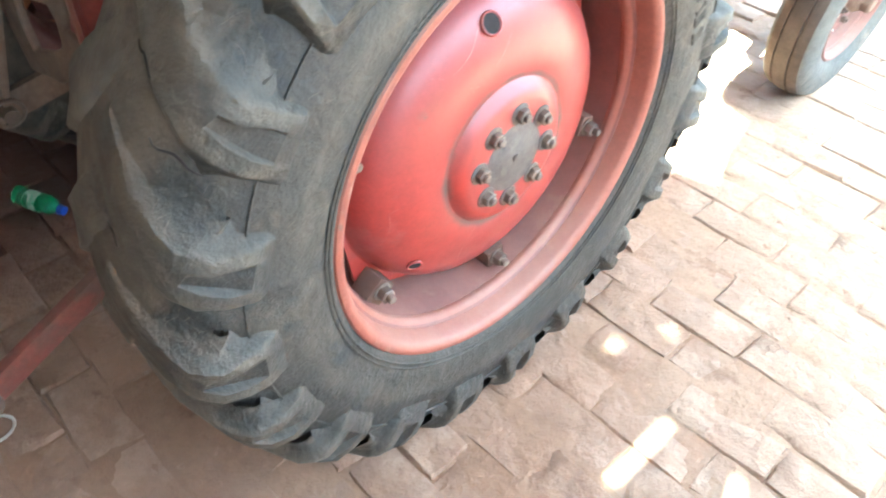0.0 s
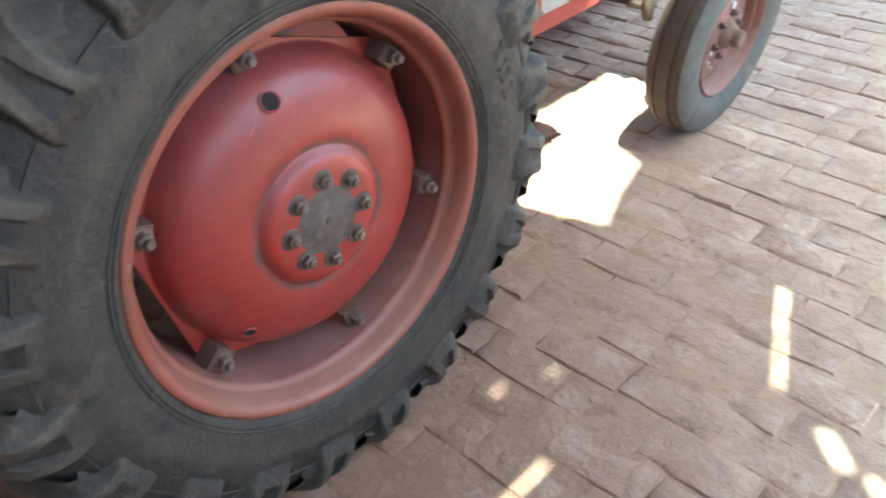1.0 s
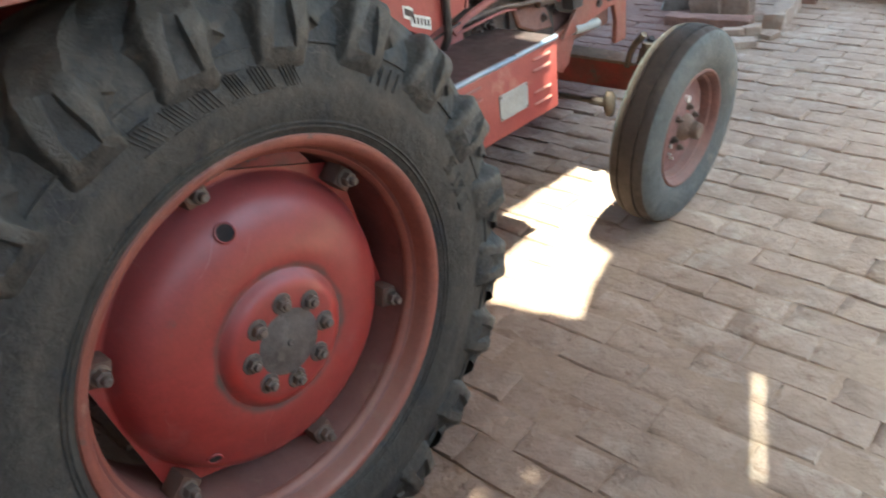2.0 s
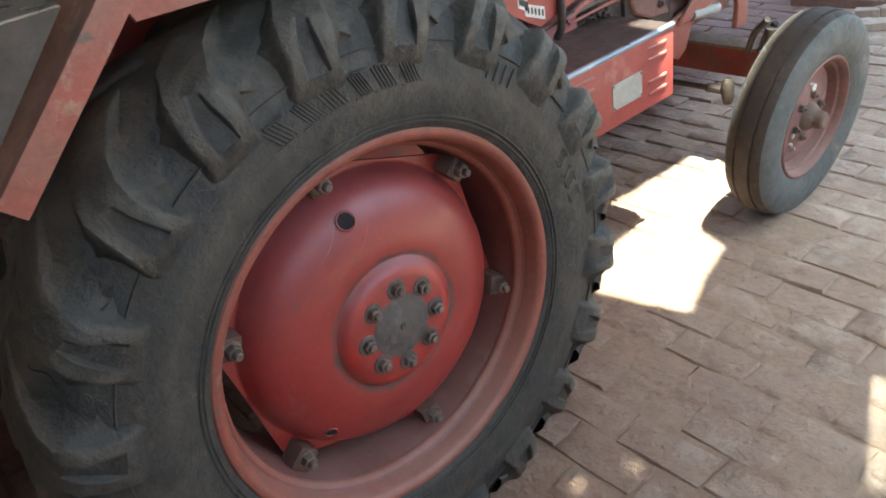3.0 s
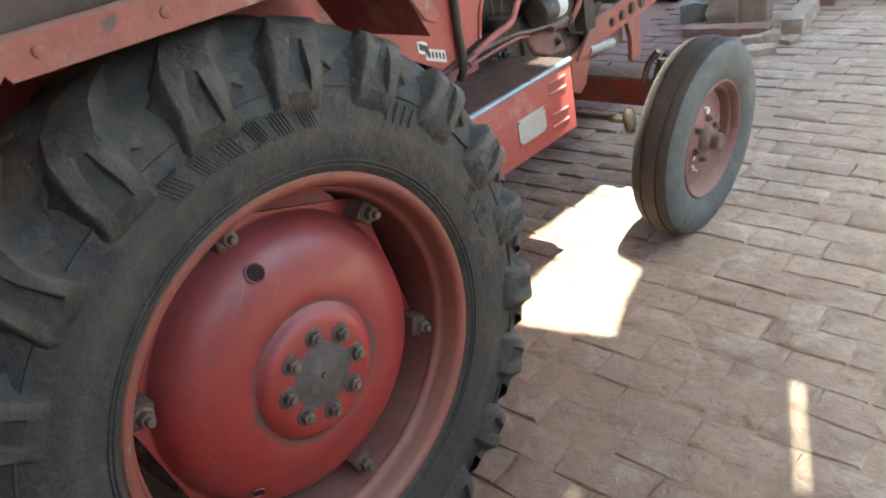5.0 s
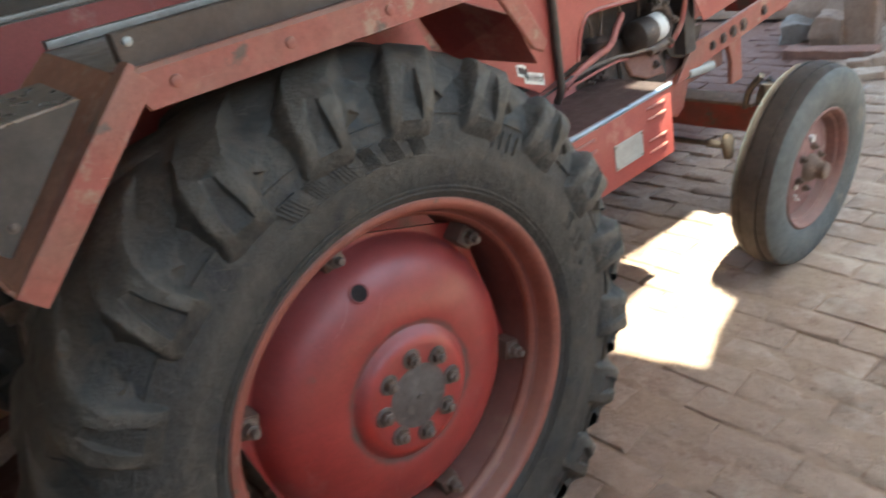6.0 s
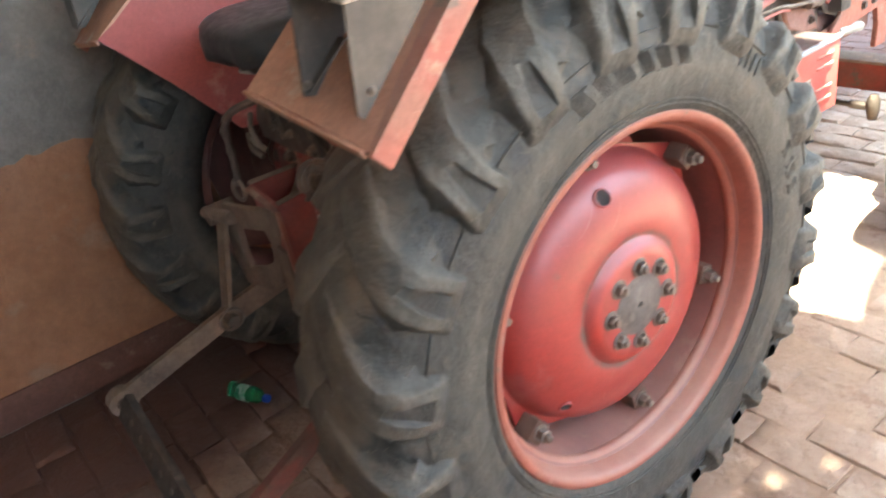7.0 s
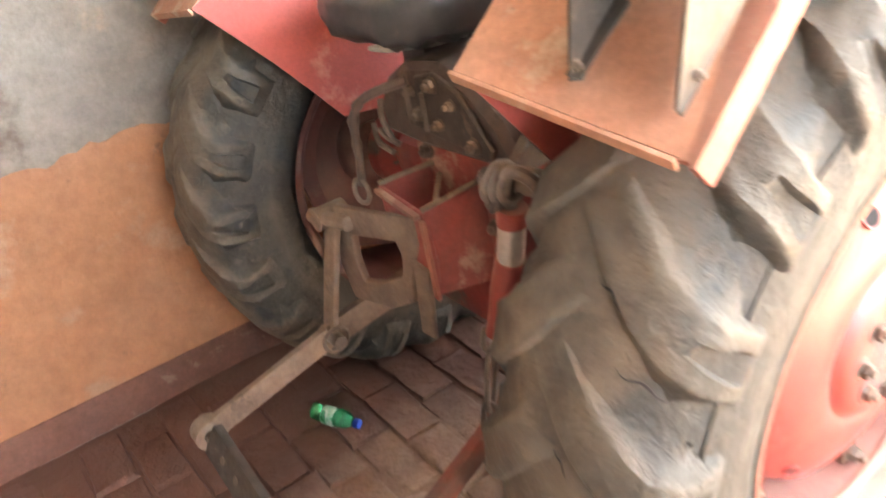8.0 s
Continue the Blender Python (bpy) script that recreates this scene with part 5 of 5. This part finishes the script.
    tube(bm, [top + Vector((-0.05, -0.02, 0.0)), top + Vector((0.07, 0.0, 0.01))], 0.017, 10)
    tube(bm, [top + Vector((-0.02, -0.03, 0.0)), top + Vector((-0.02, 0.04, 0.0))], 0.026, 12)
    part("lift_rod", bm, M_LINK, tractor, "dusty flat lift rod")
    d = (ball - joint).normalized()
    bm = new_bm()
    bar(bm, ball + d * -0.02, joint, 0.022, 0.052, (0, 0.1, 1), 0.006)
    bar(bm, joint, (-0.10, -0.12, 0.52), 0.022, 0.062, (0, 0.1, 1), 0.006)
    lk = part("lower_link", bm, M_LINK, tractor, "dusty iron lower link arm")
    bm = new_bm()
    turned(bm, [(-0.020, 0.018), (-0.020, 0.036), (0.020, 0.036), (0.020, 0.018), (-0.020, 0.018)], ball, 24)
    part("link_eye", bm, M_LINK, lk)
    bm = new_bm()
    turned(bm, [(-0.016, 0.010), (-0.024, 0.014), (0, 0.022), (0.024, 0.014), (0.016, 0.010)], ball, 20)
    part("ball", bm, M_STEEL, lk)
    bm = new_bm()
    tube(bm, [joint + Vector((-0.03, 0, 0)), joint + Vector((0.045, 0, 0))], 0.016, 12)
    tube(bm, [joint + Vector((0.026 , 0.030 * math.cos(t), 0.030 * math.sin(t))) for t in (2 * math.pi * i / 20 for i in range(20))], 0.0045, 6, True)
    part("joint_pin", bm, M_STEEL, lk, "pin with a ring clip")
    # right lift rod, levelling box, link
    bm = new_bm()
    tube(bm, [(0.383, -0.40, 0.838), (0.370, -0.40, 0.770)], 0.021, 16)
    part("levelling_sleeve", bm, M_CHROME, tractor, "bright metal sleeve on the lift rod")
    bm = new_bm()
    tube(bm, [(0.388, -0.40, 0.868), (0.383, -0.40, 0.838)], 0.023, 14)
    tube(bm, [(0.370, -0.400, 0.772), (0.350, -0.40, 0.70), (0.330, -0.40, 0.645), (0.297, -0.40, 0.588)], [0.024, 0.027, 0.022, 0.013], 14)
    part("levelling_box", bm, M_RED, tractor, "red levelling box")
    bm = new_bm()
    tube(bm, bend([(0.385, -0.40, 0.86), (0.388, -0.41, 0.905), (0.41, -0.41, 0.935), (0.435, -0.395, 0.92), (0.437, -0.385, 0.885), (0.42, -0.38, 0.865)]), 0.011, 10)
    tube(bm, [(0.36, -0.38, 0.90), (0.44, -0.37, 0.905)], 0.022, 12)
    part("crank", bm, M_STEEL, tractor, "dusty crank hook")
    for x, r in ((0.372, 0.030), (0.386, 0.026), (0.399, 0.021)):
        bm = new_bm()
        tube(bm, [(x, -0.405 + r * math.cos(w), 0.905 + r * math.sin(w)) for w in (2 * math.pi * i / 22 for i in range(22))], 0.0065, 8, True)
        part("collar_ring", bm, M_STEEL, tractor, "worn steel collar on the lift arm pin")
    r0, r1 = Vector((0.205, -0.12, 0.42)), Vector((0.262, -0.80, 0.115))
    bm = new_bm()
    bar(bm, r0, r1, 0.024, 0.056, (0, 0.3, 1), 0.006)
    rk = part("lower_link", bm, M_RUST_RED, tractor, "lower link arm with worn red paint")
    bm = new_bm()
    turned(bm, [(-0.020, 0.018), (-0.020, 0.036), (0.020, 0.036), (0.020, 0.018), (-0.020, 0.018)], r1, 24)
    part("link_eye", bm, M_LINK, rk)
    bm = new_bm()
    tube(bm, [(0.285, -0.80 + 0.033 * math.cos(t), 0.06 + 0.033 * math.sin(t)) for t in (2 * math.pi * i / 24 for i in range(24))], 0.003, 6, True)
    part("ring_clip", bm, M_CHROME, rk, "thin shiny ring clip")
    # drilled crossbar between the two balls
    bm = new_bm()
    a, b = ball + Vector((0.02, 0, -0.005)), Vector((0.30, -0.80, 0.135))
    bar(bm, a, b, 0.022, 0.074, (0, 0.5, 1), 0.004)
    cb = part("crossbar", bm, M_GREASE, tractor, "dark drilled drawbar between the links")
    dd = (b - a).normalized()
    sd = dd.cross(Vector((0, 0.5, 1))).normalized()
    for i in range(8):
        p = a + dd * (0.07 + 0.062 * i)
        bm = new_bm()
        tube(bm, [p - sd * -0.0105, p + sd * 0.0125], 0.009, 10)
        part("bar_hole", bm, M_STEEL, cb)
    # check chain of long links, hanging beside the right link
    pts = [Vector((0.297, -0.40, 0.592)), Vector((0.286, -0.40, 0.545)), Vector((0.258, -0.40, 0.395)), Vector((0.228, -0.40, 0.215))]
    for i in range(3):
        p, q = pts[i], pts[i + 1]
        d = (q - p).normalized()
        s = (d.cross(Vector((0.4, -1, 0.1))) if i % 2 == 0 else Vector((0.5, -1, 0.0)).cross(d).cross(d)).normalized()
        half = 0.017
        loop = []
        for t in range(24):
            w = 2 * math.pi * t / 24
            along = (q - p).length / 2 + 0.008
            cs, sn = math.cos(w), math.sin(w)
            loop.append((p + q) / 2 + d * (along * math.copysign(abs(cs) ** 0.6, cs)) + s * (half * math.copysign(abs(sn) ** 0.6, sn)))
        bm = new_bm()
        tube(bm, loop, 0.0055, 7, True)
        part("chain_link", bm, M_STEEL, tractor, "long worn chain link")


M_DARK_RED2 = surf("red_bracket_paint", (0.27, 0.050, 0.040), (0.21, 0.065, 0.052), 0.6, mottle=0.15, scale=9, fine=90, bump=0.2, spots=((0.33, 0.19, 0.145), 0.38, 10), wear=((0.10, 0.06, 0.05), 0.15, 18))
M_RUST_RED = surf("worn_link_paint", (0.24, 0.058, 0.043), (0.15, 0.078, 0.058), 0.65, scale=12, fine=90, bump=0.2, spots=((0.14, 0.09, 0.07), 0.35, 9))
placed[0] = "hitch"
rear_end()
placed[0] = ""


def seat():
    bm = new_bm()
    bmesh.ops.create_uvsphere(bm, u_segments=40, v_segments=20, radius=1)
    for v in bm.verts:
        x, y, z = v.co
        e = 0.55
        v.co = (-0.055 + 0.20 * math.copysign(abs(x) ** e, x), -0.155 + 0.205 * math.copysign(abs(y) ** e, y), 1.115 + 0.058 * math.copysign(abs(z) ** e, z) + 0.02 * (x * x))
        if z < 0.2:
            v.co += 0.016 * noise.noise_vector(v.co * 34)      # torn, frayed lower edge
    s = part("seat", bm, M_BLACK, tractor, "black padded seat with a torn, frayed edge", sharp=60)
    bm = new_bm()
    box(bm, (-0.09, -0.24, 0.90), (-0.01, -0.08, 1.08), 0.01)
    part("seat_post", bm, M_GREASE, s)
    # a pale flat shape just below the seat
    bm = new_bm()
    rim = [(-0.085, -0.315), (-0.035, -0.305), (0.020, -0.235), (0.030, -0.160), (-0.01, -0.150), (-0.06, -0.215)]
    prism(bm, [(x, y, 1.044) for x, y in rim], (0, 0, 0.012), 0.003)
    part("seat_pan", bm, M_PLATE, s, "pale flat shape under the seat")


seat()


# ------------------------------------------------------------------ loose things
def bottle():
    t = thing("bottle", "small green plastic bottle with a blue cap lying on the bricks", "bottle", (-0.392, -0.468, 0.027))
    t.scale = (0.86, 0.86, 0.86)
    t.rotation_euler = (0.3, 0, radians(24))
    bm = new_bm()
    prof = [(-0.095, 0.0), (-0.094, 0.020), (-0.088, 0.028), (-0.06, 0.029), (-0.055, 0.027), (-0.03, 0.0295), (-0.02, 0.0265), (0.0, 0.029), (0.02, 0.0285), (0.045, 0.024), (0.062, 0.014), (0.07, 0.0125), (0.078, 0.0125)]
    turned(bm, prof, (0, 0, 0), 28)
    for v in bm.verts:
        v.co.z += (0.007 if v.co.x < 0.05 else 0.001) * noise.noise(v.co * 32)
        v.co.y += (0.007 if v.co.x < 0.05 else 0.001) * noise.noise(v.co * 30 + Vector((5, 0, 0)))
    body = part("body", bm, M_GREEN, t, "dented clear green plastic")
    bm = new_bm()
    turned(bm, [(0.074, 0.0), (0.074, 0.0155), (0.090, 0.0152), (0.092, 0.013), (0.092, 0.0)], (0, 0, 0), 22)
    part("cap", bm, M_CAP, t, "blue screw cap")
    bm = new_bm()
    turned(bm, [(-0.045, 0.0298), (-0.02, 0.0302), (0.004, 0.0298)], (0, 0, 0), 28)
    part("label", bm, M_GREEN_LABEL, t, "crumpled green and white label")


M_GREEN_LABEL = surf("bottle_label", (0.04, 0.36, 0.16), (0.45, 0.56, 0.48), 0.35, scale=55, fine=120, bump=0.1)
bottle()


def wrapper():
    t = thing("wrapper", "crumpled blue and white sweet wrapper on the bricks", "litter", (1.447, 1.705, 0.003))
    for name, mt, off, seed in (("film", M_BLUE, (0.012, 0.012), 2), ("lining", M_SILVER, (-0.01, -0.008), 9)):
        bm = new_bm()
        bmesh.ops.create_grid(bm, x_segments=8, y_segments=5, size=0.03)
        for v in bm.verts:
            x, y = v.co.x, v.co.y * 0.6
            v.co = (x + off[0], y + off[1] + 0.2 * x * abs(x) * 30, 0.006 + 0.012 * abs(noise.noise((x * 60 + seed, y * 60, seed))) + 0.006 * (name == "film"))
        ob = part(name, bm, mt, t)
        ob.modifiers.new("thick", "SOLIDIFY").thickness = 0.0006


wrapper()


def rough_block(name, lo, hi, material, label, category, turn=0.0, seed=0, group="", wob=0.02, cuts=4):
    """A crumbling block or stone: a box with broken faces and edges."""
    lo, hi = Vector(lo), Vector(hi)
    back = stretched((0.2, 4.15, 0.0), (-0.02, -0.095, 0), (0.979, 0.979, 0.979))
    lo, hi = back @ lo, back @ hi
    mid = (lo + hi) / 2
    base = Vector((mid.x, mid.y, lo.z))
    bm = new_bm()
    box(bm, lo - base, hi - base, min(hi - lo) * 0.12)
    bmesh.ops.subdivide_edges(bm, edges=bm.edges[:], cuts=cuts, use_grid_fill=True)
    for v in bm.verts:
        f = 0.25 if v.co.z < 0.004 else 1.0
        v.co += f * wob * noise.noise_vector(v.co * 9 + Vector((seed * 7.3, seed, 0)))
        v.co.z = max(v.co.z, -0.004)
    ob = part(name, bm, material, None, "", sharp=50)
    ob.location = base
    ob.rotation_euler = (0, 0, radians(turn))
    return tagged(ob, label, category, group)


rough_block("pillar", (-0.22, 4.14, -0.01), (-0.05, 4.30, 3.3), M_MUD, "crumbling mud-brick pillar holding up the roof", "pillar", 5, 1, wob=0.035, cuts=9)
rough_block("mud_block", (-0.40, 4.12, -0.01), (-0.215, 4.32, 0.17), M_MUD, "rough brown block of mud brick beside the pillar", "block", 4, 2, wob=0.035)
rough_block("stone", (-0.64, 4.18, -0.01), (-0.46, 4.34, 0.12), M_WALL, "grey rough stone lying by the blocks", "stone", 20, 3, wob=0.04)
rough_block("kerb_slab", (-0.46, 3.90, -0.01), (0.05, 4.01, 0.05), M_RED_MUD, "long reddish stone slab lying on the paving", "slab", 7, 4, wob=0.012)
rough_block("leaning_brick", (0.09, 3.98, -0.004), (0.20, 4.44, 0.085), M_BRICK, "long pale slab lying by the mud wall", "slab", 7, 8, wob=0.012)
for i, (x, y, tn, lx, ly, h) in enumerate(((0.13, 3.64, 35, 0.16, 0.11, 0.035), (0.10, 3.86, 50, 0.10, 0.07, 0.045), (0.02, 3.80, 20, 0.12, 0.07, 0.04), (0.10, 4.58, 10, 0.22, 0.11, 0.10), (0.22, 3.84, 70, 0.09, 0.07, 0.03))):
    rough_block("loose_brick", (x - lx / 2, y - ly / 2, -0.004), (x + lx / 2, y + ly / 2, h), M_RED_MUD if i == 3 else M_BRICK, "loose reddish broken brick by the wall" if i == 3 else "loose dusty brick lying on the paving", "brick", tn, 10 + i, "loose bricks by the pillar", 0.010, 2)
rough_block("low_wall", (-3.0, 4.72, -0.01), (2.5, 5.05, 0.21), M_MUD, "low crumbling mud wall at the end of the paving", "wall", 0, 6, wob=0.06, cuts=11)
bm = new_bm()
box(bm, (-6, 9.0, -0.02), (5, 9.2, 1.1), 0.01)
tagged(part("wall_far", bm, M_PALE), "pale blue washed wall beyond the yard", "wall", kind="structure")


# ------------------------------------------------------------------ brick paving
def brick_mesh(seed):
    """A worn paving brick, its top near z = 0."""
    rnd = random.Random(seed)
    lx, ly, h = 0.1160, 0.0568, 0.06
    bm = new_bm()
    w = lambda k=0.003: rnd.uniform(-k, k)
    c = [(-1, -1), (-0.4, -1), (0.25, -1), (1, -1), (1, 0.1), (1, 1), (0.4, 1), (-0.3, 1), (-1, 1), (-1, 0.0)]
    low = [bm.verts.new((x * lx, y * ly, -h)) for x, y in c]
    mid = [bm.verts.new((x * lx + w(0.004), y * ly + w(0.0035), -0.009 + w(0.002))) for x, y in c]
    chip = rnd.randrange(10) if rnd.random() < 0.6 else -1
    top = []
    for i, (x, y) in enumerate(c):
        k = 2.2 if i == chip else 1.0
        top.append(bm.verts.new((x * (lx - k * rnd.uniform(0.002, 0.009)) + w(0.003), y * (ly - k * rnd.uniform(0.0015, 0.0075)) + w(0.002), w(0.002) - (0.004 if i == chip else 0))))
    a, b = (bm.verts.new((x, w(0.012), 0.001 + w(0.002))) for x in (-lx * 0.45, lx * 0.45))
    for i in range(10):
        j = (i + 1) % 10
        bm.faces.new((low[i], low[j], mid[j], mid[i]))
        bm.faces.new((mid[i], mid[j], top[j], top[i]))
    for i, j, v in ((9, 0, a), (0, 1, a), (1, 2, a), (2, 3, b), (3, 4, b), (4, 5, b), (5, 6, b), (6, 7, a), (7, 8, a), (8, 9, a)):
        bm.faces.new((top[i], top[j], v))
    bm.faces.new((top[2], b, a))
    bm.faces.new((top[6], a, b))
    bmesh.ops.recalc_face_normals(bm, faces=bm.faces[:])
    for f in bm.faces:
        f.smooth = True
    for e in bm.edges:
        e.smooth = not (len(e.link_faces) == 2 and e.calc_face_angle(0) > radians(48))
    me = bpy.data.meshes.new("brick")
    bm.to_mesh(me)
    bm.free()
    me.materials.append(M_BRICK)
    return me


def lie(x, y):
    """The paving's slow rise and fall."""
    return 0.006 * noise.noise((x * 2.1, y * 2.1, 8.0)) - 0.002


def paving():
    kinds = [brick_mesh(100 + i) for i in range(14)]
    bed = new_bm()
    bmesh.ops.create_grid(bed, x_segments=200, y_segments=400, size=0.5)
    for v in bed.verts:
        x, y = WALL_X + 0.012 + (v.co.x + 0.5) * 4.2, -2.2 + (v.co.y + 0.5) * 8.4
        worn = min(1.0, max(0.0, (y + 0.5 * x - 1.6) / 1.2))
        worn = max(worn, min(0.8, max(0.0, (0.4 - x) / 0.4)))
        v.co = (x, y, lie(x, y) - 0.0034 - 0.0058 * worn + 0.0080 * noise.noise((x * 3.7, y * 5, 0)) + 0.0028 * noise.noise((x * 17, y * 17, 4)))
    floor = tagged(part("floor", bed, M_GROUND), "worn dusty red brick paving laid in straight courses", "floor", kind="structure")
    rnd = random.Random(21)
    near, far = [], []
    rows = int((6.1 + 2.1) / 0.1185)
    for r in range(rows):
        y = -2.0827 + 0.1185 * r
        shift = (0.117 if r % 2 else 0.0) + rnd.uniform(-0.03, 0.03)
        x = WALL_X + 0.14 + shift - 0.117
        while x < 3.25:
            m = Matrix.Translation((x, y + rnd.uniform(-0.005, 0.005) + 0.012 * noise.noise((x * 1.6, r * 0.23, 3.0)), lie(x, y) + rnd.uniform(-0.004, 0.003))) @ Euler((rnd.gauss(0.006, 0.020), rnd.gauss(0, 0.012), rnd.gauss(0, 0.018) + (math.pi if rnd.random() < 0.5 else 0))).to_matrix().to_4x4()
            k = rnd.randrange(len(kinds))
            inside = x > WALL_X + 0.13
            if inside:
                (near if 0.72 < x < 2.0 and 0.10 < y < 2.75 else far).append((m, k))
            x += 0.2335 + rnd.uniform(-0.004, 0.006)
    near.sort(key=lambda q: (q[0].translation - Vector((1.3, 0.9, 0))).length)
    far += near[300:]
    for m, k in near[:300]:
        ob = new("brick", kinds[k])
        ob.parent = floor
        ob.matrix_basis = m
    verts, faces, smooth = [], [], []
    for m, k in far:
        o = len(verts)
        me = kinds[k]
        verts += [tuple(m @ v.co) for v in me.vertices]
        faces += [tuple(i + o for i in p.vertices) for p in me.polygons]
    me = bpy.data.meshes.new("bricks")
    me.from_pydata(verts, [], faces)
    me.polygons.foreach_set("use_smooth", [True] * len(faces))
    me.set_sharp_from_angle(angle=radians(48))
    me.materials.append(M_BRICK)
    ob = new("bricks", me)
    ob.parent = floor
    tagged(ob, "worn dusty bricks of the paving", kind="stuff")


paving()
